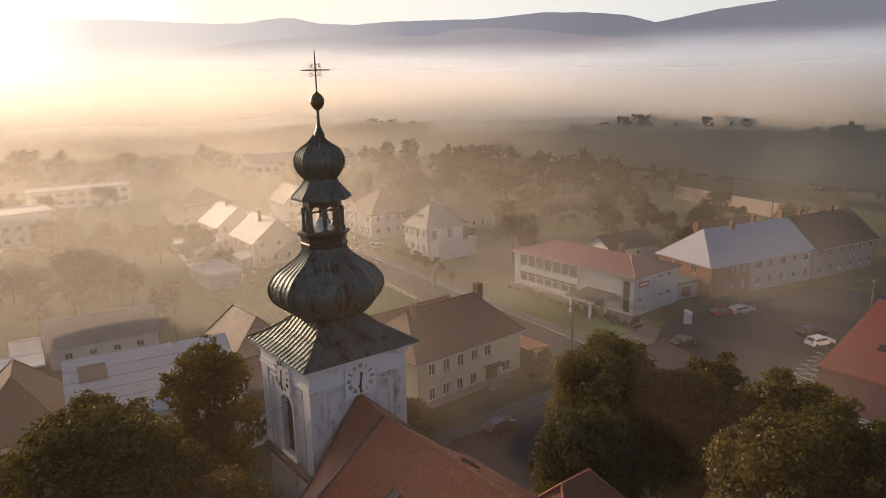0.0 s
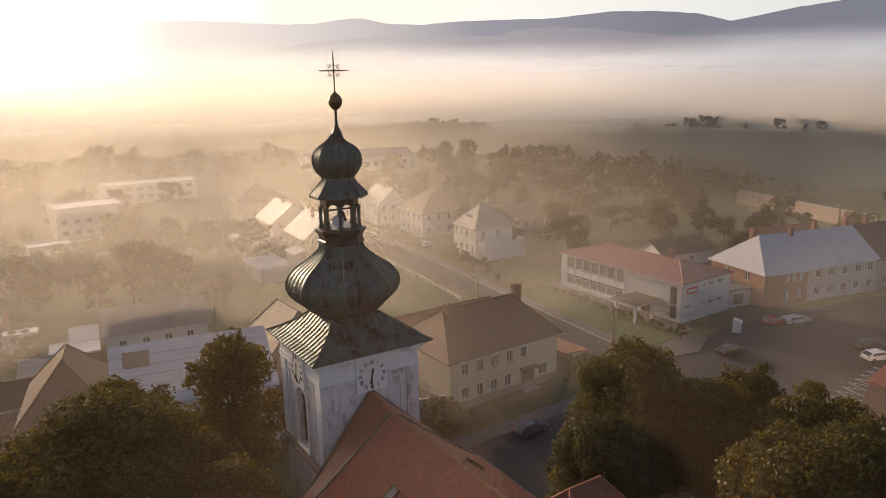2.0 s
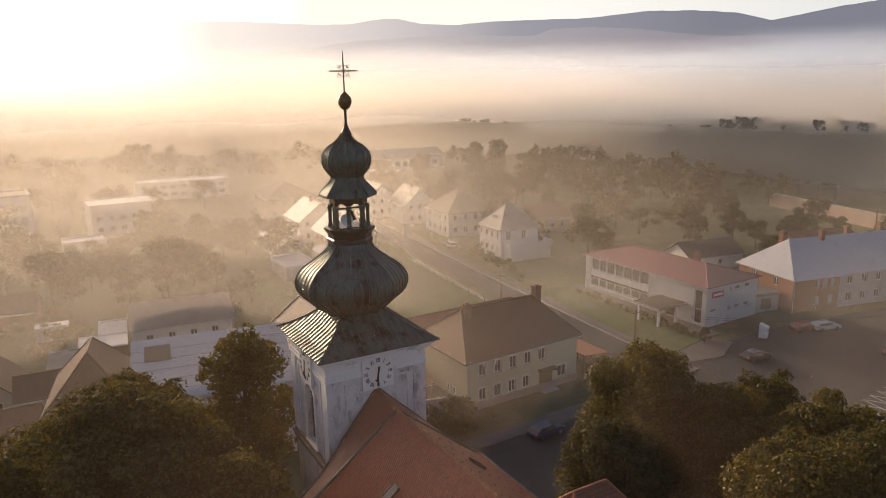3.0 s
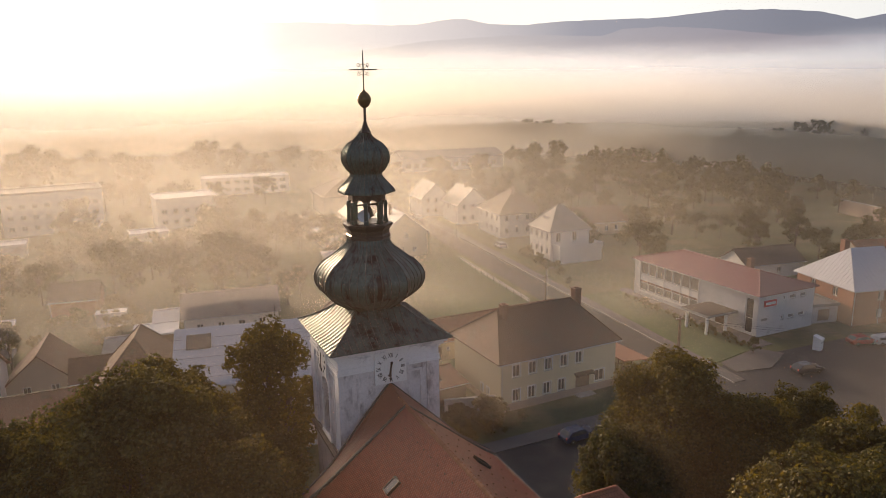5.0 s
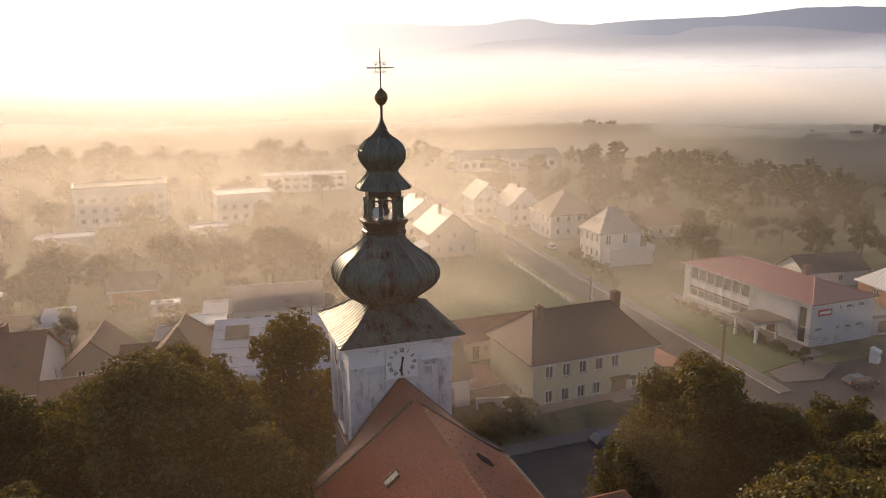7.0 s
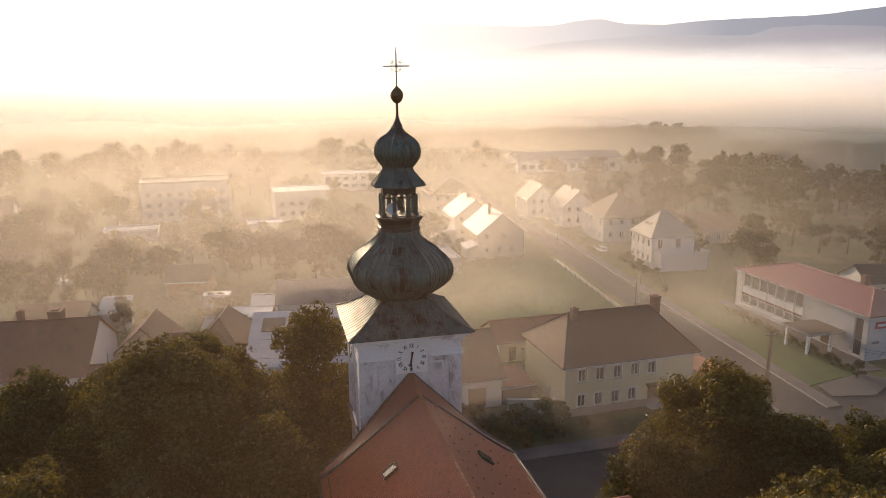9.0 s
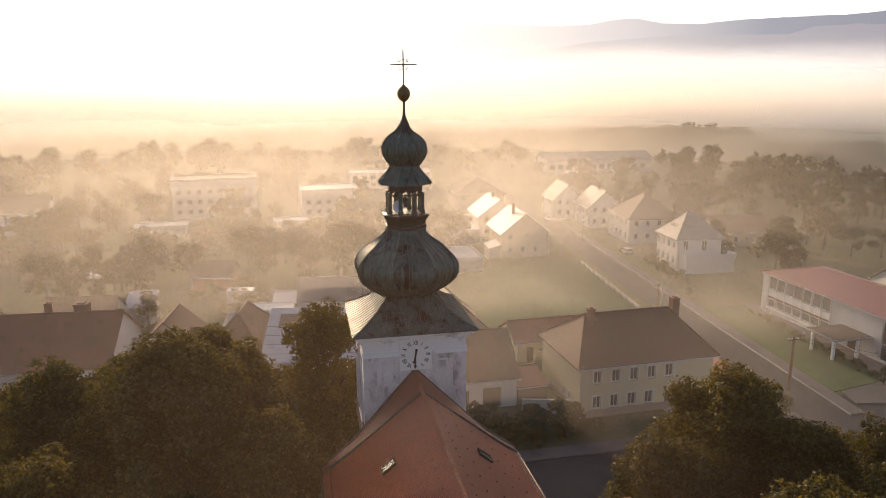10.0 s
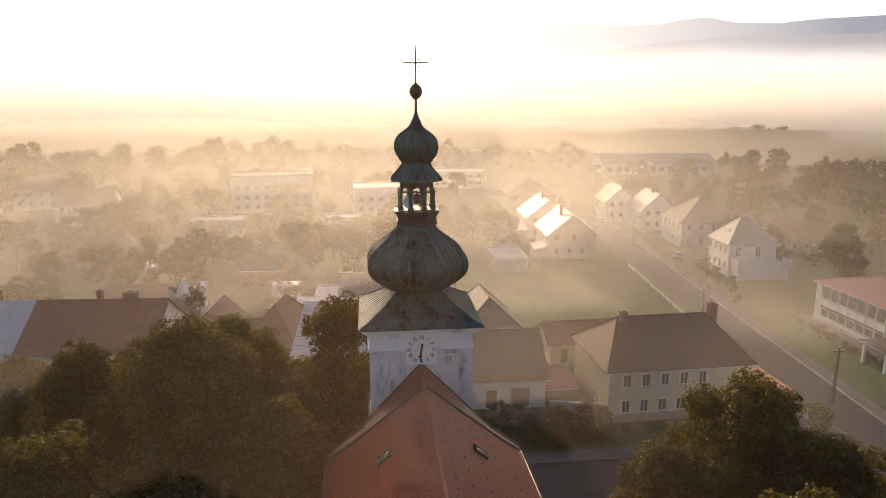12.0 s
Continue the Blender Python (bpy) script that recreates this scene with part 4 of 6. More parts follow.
for x, y in ((-2.8, -11.05), (2.95, -10.8)):
    s = 1 if x > 0 else -1
    z, a = on_roof(abs(x))
    mm = Matrix.Translation((x, y, z + 0.03)) @ Matrix.Rotation(s * a, 4, "Y")
    sk = part("skylight", boxes((-0.5, -0.42, -0.36, 0.36, 0, 0.16), (0.42, 0.5, -0.36, 0.36, 0, 0.16), (-0.42, 0.42, -0.36, -0.28, 0, 0.16), (-0.42, 0.42, 0.28, 0.36, 0, 0.16)), M["copper_dark"], church, "small roof window", m=mm)
    part("pane", boxes((-0.42, 0.42, -0.28, 0.28, 0.09, 0.12)), M["glass"], sk)
# side chapel beside the nave
sac = house("sacristy", "church side chapel with a hipped orange tile roof", pose(6.2, -16.4, 0), 8.2, 7.6, 9.8, 13.6, "hip_x", "tower_white", "tile_orange", over=0.4, hip=3.2,
            holes={"E": [(2.4, 4.0, 1.0, 2.6), (5.2, 4.0, 1.0, 2.6)], "S": [(4.0, 4.0, 1.0, 2.6)]}, category="chapel")

# ---- houses ----
W1 = (1.0, 1.65)
house("yellow_house", "two-storey yellow plastered house with brown tiled hipped roof", pose(23.6, 23.75, 0, 0, 0, 2.4), 17.4, 11.8, 6.75, 10.9, "hip_x", "plaster_yellow", "tile_old", over=0.55, hip=3.6, plinth=0.95, style="trim",
      holes={"S": [(2.2 + i * 2.33, 4.2, 1.05, 1.6) for i in range(5)] + [(2.2 + i * 2.25, 1.05, 1.05, 1.6) for i in range(4)] + [(12.2, 0.15, 2.2, 2.5, "gate"), (14.9, 1.15, 1.5, 1.6)],
             "W": [(3.0, 1.2, 0.6, 1.0), (4.4, 1.2, 0.6, 1.0)], "E": [(3.0, 1.2, 1.1, 1.6), (3.0, 4.2, 1.1, 1.6), (8.0, 4.2, 1.1, 1.6)], "N": [(3.0 + 3.5 * i, 4.2, 1.1, 1.6) for i in range(4)]},
      chimneys=((3.4, 5.0, 8.8, 11.7, 0.75), (15.4, 6.0, 8.8, 11.9, 0.95)))
yh = bpy.data.objects["yellow_house"]
part("canopy", boxes((10.8, 13.6, -1.0, 0.0, 2.85, 2.98), (10.9, 11.0, -0.95, -0.06, 2.6, 2.85), (13.4, 13.5, -0.95, -0.06, 2.6, 2.85)), M["tile_brown"], yh, "brown door canopy")
part("step", boxes((10.9, 13.5, -1.3, -0.06, -0.1, 0.15)), M["concrete"], yh)
house("barn", "white barn with a steep brown tile roof", pose(4.6, 29.0, 0, 0, 0, -1), 12.9, 12.0, 4.0, 8.0, "gable_x", "plaster_white", "tile_old", over=0.45,
      holes={"S": [(6.3, 0.1, 1.3, 2.3, "door"), (9.8, 0.1, 2.3, 2.5, "gate"), (3.0, 1.1, 0.9, 1.2)]}, category="barn")
house("shed", "small shed with a pinkish tile roof", pose(17.7, 28.8, 0, 0, 0, 4), 3.9, 4.4, 2.4, 3.1, "shed_s", "wood", "tile_red", over=0.3, category="shed")
house("outbuilding", "long low yellow outbuilding with red tile roof", pose(21.6, 42.0, 0, 0, 0, 1.5), 24.0, 7.0, 3.3, 5.2, "gable_x", "plaster_yellow", "tile_red", over=0.5,
      holes={"S": [(2.0, 0.1, 1.0, 2.1, "door"), (3.6, 1.4, 0.6, 0.6), (5.4, 0.9, 1.0, 1.3), (9.0, 0.9, 1.0, 1.3)]}, category="outbuilding")
house("house", "house with a weathered brown slate hipped roof", pose(9.2, 45.0, 0, 0, 0, 3), 9.0, 10.5, 4.4, 8.7, "hip_y", "plaster_beige", "slate_brown", over=0.5, hip=2.0,
      holes={"S": [(2.3, 1.0, 1.0, 1.3), (6.5, 1.0, 1.0, 1.3)], "W": [(3, 1.0, 1.0, 1.3), (7, 1.0, 1.0, 1.3)]})
sb = house("barn", "tall barn with pale metal roof and a dark solar panel", pose(-12.3, 28.2, 0, 0, 0, -9), 15.5, 16.0, 8.6, 12.2, "gable_x", "plaster_white", "metal_roof", over=0.35, seams=1.35,
           holes={"S": [(3, 4.0, 1.1, 1.3), (7, 4.0, 1.1, 1.3), (11, 4.0, 1.1, 1.3)]}, category="barn")
sl = math.atan2(12.2 - 8.6, 8.0)
part("solar_panel", boxes((1.0, 3.6, 5.2, 7.5, 0.06, 0.14)), M["panel"], sb, "dark solar panel in a thin frame", m=Matrix.Translation((0, 0, 8.6)) @ Matrix.Rotation(sl, 4, "X"))
bm = bmesh.new()
for i in range(5):
    y = 0.9 + i * 1.5
    tube(bm, [(-0.3, y, 0.06), (15.8, y, 0.06)], 0.03, 4)
part("purlin_line", bm, M["felt"], sb, m=Matrix.Translation((0, 0, 8.6)) @ Matrix.Rotation(sl, 4, "X"))
house("house", "house with a brown tiled hipped roof", pose(-20.5, 35.5, 0, 0, 0, -9), 8.6, 13.0, 6.0, 11.0, "hip_y", "plaster_beige", "tile_old", over=0.4,
      holes={"S": [(2.5, 3.2, 1.0, 1.3), (6.0, 3.2, 1.0, 1.3)], "W": [(3, 3.2, 1.0, 1.3), (8, 3.2, 1.0, 1.3)]})
house("house", "small garden house with a steep brown tile roof", pose(-31.0, 52.0, 0, 0, 0, -5), 8.0, 8.5, 2.8, 6.4, "gable_y", "plaster_beige", "tile_old", over=0.4, holes={"S": [(2.4, 1.0, 1.0, 1.3), (5.6, 1.0, 1.0, 1.3)]})
house("shed", "low shed with a brown tile roof", pose(-23.6, 50.0, 0, 0, 0, -5), 5.5, 5.0, 2.8, 5.0, "gable_x", "plaster_grey", "tile_old", over=0.3, category="shed", holes={"S": [(1.6, 0.1, 0.9, 2.0, "door")]})
house("shed", "open yard shed with a pale sheet roof", pose(-16.0, 65.4, 0, 0, 0, -6), 6.2, 3.6, 2.6, 3.1, "shed_s", "wood", "metal_roof", over=0.2, category="shed")
house("shed", "small shed with a pale sheet roof", pose(-37.0, 71.6, 0, 0, 0, -5), 4.4, 4.0, 3.0, 4.6, "shed_s", "plaster_grey", "metal_roof", over=0.2, category="shed")
house("house", "small far house with a dark gable roof", pose(-29.0, 90.4, 0, 0, 0, -8), 7.6, 7.0, 3.0, 5.3, "gable_x", "brick", "tile_brown", over=0.4)
house("barn", "long barn with a faded pinkish grey roof and white wall", pose(-8.6, 68.3, 0, 0, 0, -6.2), 14.6, 7.2, 3.6, 6.4, "gable_x", "plaster_white", "slate_pink", over=0.4,
      holes={"S": [(2.4 + 3.2 * i, 1.2, 1.1, 1.0) for i in range(4)]}, category="barn")
house("house", "white house with a long dark red tile roof", pose(-48.3, 40.2, 0, 0, 0, -3), 16.8, 15.0, 5.2, 10.0, "gable_x", "plaster_white", "tile_red", over=0.4,
      holes={"S": [(2.0 + 3.2 * i, 2.4, 1.3, 1.4) for i in range(5)], "E": [(5, 2.4, 1.1, 1.4), (10, 2.4, 1.1, 1.4)]}, chimneys=((11.8, 8.2, 9.0, 10.8, 1.6), (7.5, 8.6, 9.0, 10.9, 0.7)))
house("house", "white house with a pale blue metal roof", pose(-66.0, 41.8, 0, 0, 0, -3), 17.2, 14.5, 5.4, 9.9, "gable_x", "plaster_white", "metal_roof", over=0.4, seams=1.5,
      holes={"S": [(3.0 + 3.6 * i, 2.2, 1.9, 1.5) for i in range(4)]}, chimneys=((11.5, 8.2, 9.0, 11.0, 0.8),))
house("shed", "dark red roofed shed among the trees", pose(-31.2, 36.6, 0, 0, 0, -1), 10.2, 7.6, 3.2, 5.8, "gable_x", "plaster_white", "tile_red", over=0.4, holes={"S": [(3, 0.8, 1.4, 1.2), (8, 0.8, 1.4, 1.2)]}, category="shed")
# the white house by the street
wh = house("house", "white two-storey house with a hipped slate roof and roof windows", pose(70.4, 85.0, 0, 0, 0, -3), 10.0, 9.6, 7.2, 11.9, "hip_x", "plaster_white", "slate", over=0.5,
           holes={"W": [(1.6 + 2.4 * i, 4.6, 0.95, 1.5) for i in range(4)] + [(1.6 + 2.4 * i, 1.3, 0.95, 1.5) for i in range(4)], "S": [(2.0, 4.2, 1.2, 2.2), (6.2, 4.2, 1.2, 2.2)]})
part("terrace", boxes((0.4, 11.6, -3.4, -0.02, 2.9, 3.2), (0.6, 11.4, -3.2, -0.03, -0.3, 2.9)), M["plaster_white"], wh, "white ground-floor block carrying a terrace")
part("parapet", boxes((0.4, 11.6, -3.4, -3.25, 3.2, 4.1), (11.45, 11.6, -3.25, -0.02, 3.2, 4.1), (0.4, 0.55, -3.25, -0.02, 3.2, 4.1)), M["plaster_white"], wh)
for i in range(2):
    part("roof_window", boxes((-0.35, 0.35, -0.5, 0.5, 0, 0.1)), M["glass"], wh, m=Matrix.Translation((1.6, 4.3 + 1.4 * i, 9.1)) @ Matrix.Rotation(-math.atan2(4.7, 5.3), 4, "Y"))
# the shop
shop = house("shop", "white two-storey village shop with a red metal roof and window bands", pose(71.7, 29.2, 0, 0, 0, 1.2), 12.6, 28.0, 6.9, 8.7, "hip_y", "plaster_shop", "metal_red", over=0.45, hip=6.0, category="shop", style="band",
             holes={"W": [(13.1 + 2.05 * i, 4.2, 1.97, 2.35, "plain") for i in range(7)] + [(13.1 + 2.05 * i, 1.2, 1.97, 1.4, "plain") for i in range(7)] + [(1.6, 0.4, 1.5, 5.6, "band"), (7.0, 0.2, 2.4, 2.4, "gate")],
                    "S": [(5.8, 5.3, 0.6, 0.7, "plain"), (7.6, 5.3, 1.4, 0.7, "plain"), (10.0, 5.3, 1.4, 0.7, "plain"), (5.6, 2.1, 0.6, 0.7, "plain"), (7.6, 2.1, 1.4, 0.7, "plain"), (10.0, 2.1, 1.4, 0.7, "plain")]},
             chimneys=((7.0, 8.0, 7.6, 10.0, 0.9),))
for i in range(8):
    part("pier", boxes((-0.1, -0.002, 12.03 + 2.05 * i, 12.12 + 2.05 * i, 0.9, 6.62)), M["frame"], shop)
part("spandrel", boxes((-0.05, -0.003, 12.13, 26.3, 2.68, 2.98)), M["brick"], shop, "orange spandrel strip")
part("white_panel", boxes((-0.04, -0.003, 12.13, 26.3, 3.0, 4.12)), M["white"], shop, "white facade panel strip")
part("sill_strip", boxes((-0.12, -0.003, 12.0, 26.5, 0.75, 1.12)), M["white"], shop, "white strip below the window bands")
part("canopy", boxes((-6.4, -0.02, 3.6, 9.4, 3.05, 3.35)), M["concrete"], shop, "flat concrete entrance canopy")
part("canopy_felt", boxes((-6.3, -0.3, 3.7, 9.3, 3.352, 3.40)), M["tile_brown"], shop, "dark felt on the canopy")
for x, y in ((-5.8, 4.4), (-5.8, 8.6), (-2.0, 4.2)):
    part("canopy_post", boxes((x - 0.18, x + 0.18, y - 0.18, y + 0.18, 0, 3.04)), M["white"], shop)
part("signboard", boxes((1.2, 3.9, -0.12, -0.004, 4.75, 5.75)), M["red_paint"], shop, "red shop sign with pale bars")
part("sign_bar", boxes((1.5, 3.6, -0.135, -0.121, 5.05, 5.45)), M["white"], shop)
part("notice", boxes((0.9, 2.2, -0.05, -0.004, 2.5, 2.9)), M["felt"], shop)
# brick corner house with metal roof
bh = house("corner_house", "brick corner house with a pale metal hipped roof", pose(89.6, 26.4, 0, 0, 0, -12), 9.9, 13.0, 6.3, 11.3, "hip_x", "brick", "metal_roof", over=0.5, hip=4.9, seams=0.75,
           holes={"S": [(5.2, 4.0, 1.1, 1.5), (6.8, 4.0, 1.1, 1.5), (5.2, 1.0, 1.1, 1.5), (8.2, 1.0, 1.0, 1.5), (8.4, 4.0, 0.9, 1.4)], "W": [(4, 4.0, 1.1, 1.5), (9, 4.0, 1.1, 1.5)]}, chimneys=((4.6, 8.0, 10.0, 12.2, 1.0),))
TERRACE = pose(89.6, 26.4, 0, 0, 0, -12) @ Matrix.Translation((5.0, 0.06, 0))
house("house", "grey plastered terraced house with a pale metal roof", TERRACE, 21.7, 12.88, 6.3, 11.25, "gable_x", "plaster_grey", "metal_roof", over=0.3, seams=0.75,
      holes={"S": [(7.3 + 3.2 * i, 4.0, 1.2, 1.5) for i in range(5)] + [(7.3 + 3.2 * i, 0.9, 1.2, 1.6) for i in range(5)]}, chimneys=((6.3, 6.0, 10.2, 12.2, 0.8), (13.5, 7.4, 10.4, 12.2, 0.7), (20.9, 7.0, 10.4, 12.4, 0.8)))
house("outbuilding", "low flat-roofed annex beside the brick house", pose(84.8, 30.0, 0, 0, 0, -12), 5.0, 8.0, 2.8, 3.0, "flat", "plaster_grey", "felt", over=0.2, holes={"S": [(2.4, 0.4, 2.2, 1.9, "gate")]}, category="annex")
house("house", "terraced house with a dark brown roof", pose(115.8, 20.8, 0, 0, 0, -10), 20.0, 13.0, 6.2, 11.2, "gable_x", "plaster_dark", "tile_brown", over=0.5,
      holes={"S": [(2.5 + 3.2 * i, 4.0, 1.1, 1.5) for i in range(6)] + [(2.5 + 3.2 * i, 1.0, 1.1, 1.5) for i in range(6)]}, chimneys=((4, 6.5, 10.2, 12.2, 0.8), (14, 6.5, 10.2, 12.2, 0.8)))
house("house", "small house with a weathered red roof and white gable", pose(96.5, 54.0, 0, 0, 0, -8), 14.0, 8.0, 3.2, 5.6, "gable_x", "plaster_white", "tile_brown", over=0.4, holes={"W": [(4, 1, 1, 1.2)], "S": [(3, 1, 1, 1.2), (8, 1, 1, 1.2)]})
house("house", "low house with a dark red roof behind the metal-roofed house", pose(118, 44, 0, 0, 0, -15), 16.0, 9.0, 4.0, 7.0, "gable_x", "plaster_beige", "tile_red", over=0.4, holes={"S": [(3, 1, 1, 1.2), (8, 1, 1, 1.2)]})
# red-roofed house by the square: mansard with a gentle upper slope
rh = thing("house", "large house with a red tiled mansard roof", "house", pose(56.2, -26.0, 0, 0, 0, 0))
part("wall", boxes((0.4, 33.6, 0.3, 18.9, -0.3, 3.2)), M["plaster_white"], rh)
for s in (0, 1):
    f = lambda x: x if not s else 34 - x
    bm = bmesh.new()
    slab(bm, [(f(0), 0, 2.9), (f(0), 19.2, 2.9), (f(1.8), 19.2, 6.5), (f(1.8), 0, 6.5)], 0.2)
    part("lower_roof", bm, M["tile_shaded"], rh, "steep lower roof slope, its shade painted dark red")
    bm = bmesh.new()
    slab(bm, [(f(1.6), -0.2, 6.45), (f(1.6), 19.4, 6.45), (f(17), 19.4, 11.2), (f(17), -0.2, 11.2)], 0.2)
    part("roof", bm, M["tile_signal"], rh, "bright red upper roof slope")
for y in (0.4, 18.7):
    bm = bmesh.new()
    bm.faces.new([bm.verts.new(p) for p in ((0.6, y, 3.0), (33.4, y, 3.0), (32, y, 6.4), (17, y, 11.0), (2, y, 6.4))])
    part("gable", bm, M["plaster_white"], rh)
for x, y in ((7.5, 15.0), (8.6, 11.0)):
    part("roof_window", boxes((-0.6, 0.6, -0.45, 0.45, 0, 0.12)), M["glass"], rh, m=Matrix.Translation((x, y, 6.45 + (x - 1.6) * 4.75 / 15.4)) @ Matrix.Rotation(-math.atan2(4.75, 15.4), 4, "Y"))
# carport beside the yellow house
cp = thing("carport", "open wooden carport with a red tile lean-to roof", "carport", pose(42.4, 24.6, 0, 0, 0, 2))
bm = bmesh.new()
slab(bm, [(-0.2, -0.4, 3.25), (4.3, -0.4, 2.75), (4.3, 8.2, 2.75), (-0.2, 8.2, 3.25)], 0.12)
part("roof", bm, M["tile_orange"], cp)
for x, y in ((0.1, 0), (4.0, 0), (4.0, 2.7), (4.0, 5.4), (4.0, 8.0), (0.1, 8.0)):
    part("post", boxes((x - 0.07, x + 0.07, y - 0.07, y + 0.07, 0, 2.7 + (x < 1) * 0.4)), M["wood"], cp)
part("rear_wall", boxes((0.2, 3.9, 7.85, 7.95, 0, 2.6)), M["plaster_yellow"], cp)
part("side_wall", boxes((4.02, 4.12, 0.3, 7.8, 0, 1.1)), M["plaster_yellow"], cp)
# garden wall beside the yellow house
wl = thing("garden_wall", "low plastered garden wall with coping", "wall", pose(17.4, 26.4, 0, 0, 0, -14), kind="structure")
part("wall", boxes((0, 6.4, -0.15, 0.15, -0.2, 1.8)), M["plaster_grey"], wl)
part("coping", boxes((-0.05, 6.45, -0.22, 0.22, 1.8, 1.92)), M["concrete"], wl)
# along the street, going north
V = lambda n, z, st=2.6, a=2.0: [(a + st * i, z, 1.0, 1.4) for i in range(n)]
house("house", "house with a pale metal gable roof and chimney", pose(37.2, 104.0, 0, 0, 0, -2), 11.0, 13.5, 6.0, 10.4, "gable_y", "plaster_beige", "metal_roof", over=0.5, seams=1.1, holes={"S": V(3, 1.2, 3) + V(2, 4.3, 4), "W": V(4, 3.6, 3)}, chimneys=((4.2, 6, 9.0, 11.6, 0.6),), group="street houses")
house("house", "house with a pale metal gable roof and chimney", pose(37.6, 127.0, 0, 0, 0, -2), 11.0, 13.0, 6.0, 10.2, "gable_y", "plaster_white", "metal_roof", over=0.5, seams=1.1, holes={"S": V(3, 1.2, 3) + V(2, 4.3, 4), "W": V(4, 3.6, 3)}, chimneys=((5.0, 6, 9.0, 11.2, 0.6),), group="street houses")
house("shed", "flat-roofed garage with pale roofing", pose(23.2, 93.0, 0, 0, 0, 0), 6.6, 11.5, 2.8, 3.0, "flat", "plaster_grey", "metal_roof", over=0.2, category="garage")
house("shed", "low lean-to with a pale metal roof", pose(34.2, 103.5, 0, 0, 0, -2), 2.4, 6.0, 2.6, 3.4, "shed_w", "plaster_grey", "metal_roof", over=0.2, category="shed")
house("shed", "flat-roofed annex behind the house", pose(28.0, 122.0, 0, 0, 0, -2), 8.5, 9.0, 3.0, 3.2, "flat", "plaster_grey", "metal_roof", over=0.2, category="annex")
house("house", "big house with a dark hipped roof and bright eaves", pose(40.0, 164.0, 0, 0, 0, -3), 15.0, 18.0, 6.5, 10.5, "hip_y", "plaster_beige", "tile_brown", over=0.6, holes={"S": V(4, 1.2, 3.2) + V(4, 4.3, 3.2)}, group="street houses")
house("house", "house with a pale slate roof", pose(66.5, 150.0, 0, 0, 0, -4), 9.0, 12.0, 6.0, 10.2, "gable_y", "plaster_white", "slate", over=0.5, holes={"S": V(3, 1.2) + V(3, 4.3), "W": V(4, 3.6)}, group="street houses")
house("house", "house with a pale slate roof", pose(71.0, 134.0, 0, 0, 0, -4), 9.5, 12.0, 6.0, 10.4, "gable_y", "plaster_white", "slate", over=0.5, holes={"S": V(3, 1.2) + V(3, 4.3), "W": V(4, 3.6)}, chimneys=((4.5, 5, 9.4, 11.4, 0.6),), group="street houses")
house("house", "white house with a dark hipped tile roof", pose(72.5, 112.0, 0, 0, 0, -4), 13.0, 14.0, 6.6, 11.6, "hip_y", "plaster_white", "tile_brown", over=0.5, holes={"S": V(4, 1.2, 3) + V(4, 4.4, 3), "W": V(4, 1.2, 3.2) + V(4, 4.4, 3.2)}, chimneys=((6, 5, 10.4, 12.4, 0.7),), group="street houses")
house("house", "low house with a dark tiled roof", pose(92.0, 104.0, 0, 0, 0, -4), 14.0, 9.0, 3.6, 7.0, "gable_x", "plaster_beige", "tile_old", over=0.4, holes={"S": V(4, 1.0, 3)})
# blocks and halls further off
house("apartment_block", "pale flat-roofed apartment block with bright parapet", pose(-46.0, 174.0, 0, 0, 0, 6), 25.0, 13.0, 11.5, 12.0, "flat", "plaster_white", "felt", over=0.2, rim=True,
      holes={"S": [(2 + 3.0 * i, 1.4 + 3.0 * j, 1.5, 1.4) for i in range(8) for j in range(3)]}, category="apartment block", gutter=False)
house("apartment_block", "pale flat-roofed apartment block with roof superstructure", pose(-7.5, 166.0, 0, 0, 0, 4), 17.0, 13.0, 8.4, 9.0, "flat", "plaster_white", "metal_roof", over=0.2,
      holes={"S": [(2 + 3.0 * i, 1.4 + 3.0 * j, 1.5, 1.4) for i in range(5) for j in range(2)]}, category="apartment block", gutter=False)
house("school", "long low building with a pale flat roof", pose(11.0, 229.0, 0, 0, 0, -4), 32.0, 12.0, 6.0, 6.5, "flat", "plaster_white", "metal_roof", over=0.2,
      holes={"S": [(2.5 + 3.4 * i, 1.2 + 2.8 * j, 2.2, 1.4) for i in range(9) for j in range(2)]}, category="school", gutter=False)
house("hall", "long white hall with a shallow grey roof and window row", pose(104.0, 262.0, 0, 0, 0, -3), 52.0, 18.0, 6.2, 9.2, "gable_x", "plaster_white", "slate", over=0.5,
      holes={"S": [(3 + 4.0 * i, 1.6, 2.6, 2.4) for i in range(12)]}, category="hall")
house("shed", "low garage row with a bright metal roof", pose(-51.0, 145.0, 0, 0, 0, 3), 13.0, 7.0, 2.8, 3.0, "flat", "plaster_grey", "metal_roof", over=0.2, category="garage")
house("shed", "low garage with a bright metal roof", pose(-15.0, 146.0, 0, 0, 0, 3), 9.0, 6.5, 2.8, 3.0, "flat", "plaster_grey", "metal_roof", over=0.2, category="garage")
house("house", "far house with a dark gable roof", pose(-92.0, 158.0, 0, 0, 0, 8), 16.0, 11.0, 6.0, 10.0, "gable_x", "plaster_white", "tile_brown", over=0.5, holes={"S": V(4, 1.2, 3.4) + V(4, 4.2, 3.4)})
house("house", "far house with a dark gable roof", pose(-118.0, 190.0, 0, 0, 0, 0), 18.0, 11.0, 6.0, 10.0, "gable_x", "plaster_white", "tile_brown", over=0.5, holes={"S": V(4, 1.2, 3.4) + V(4, 4.2, 3.4)})
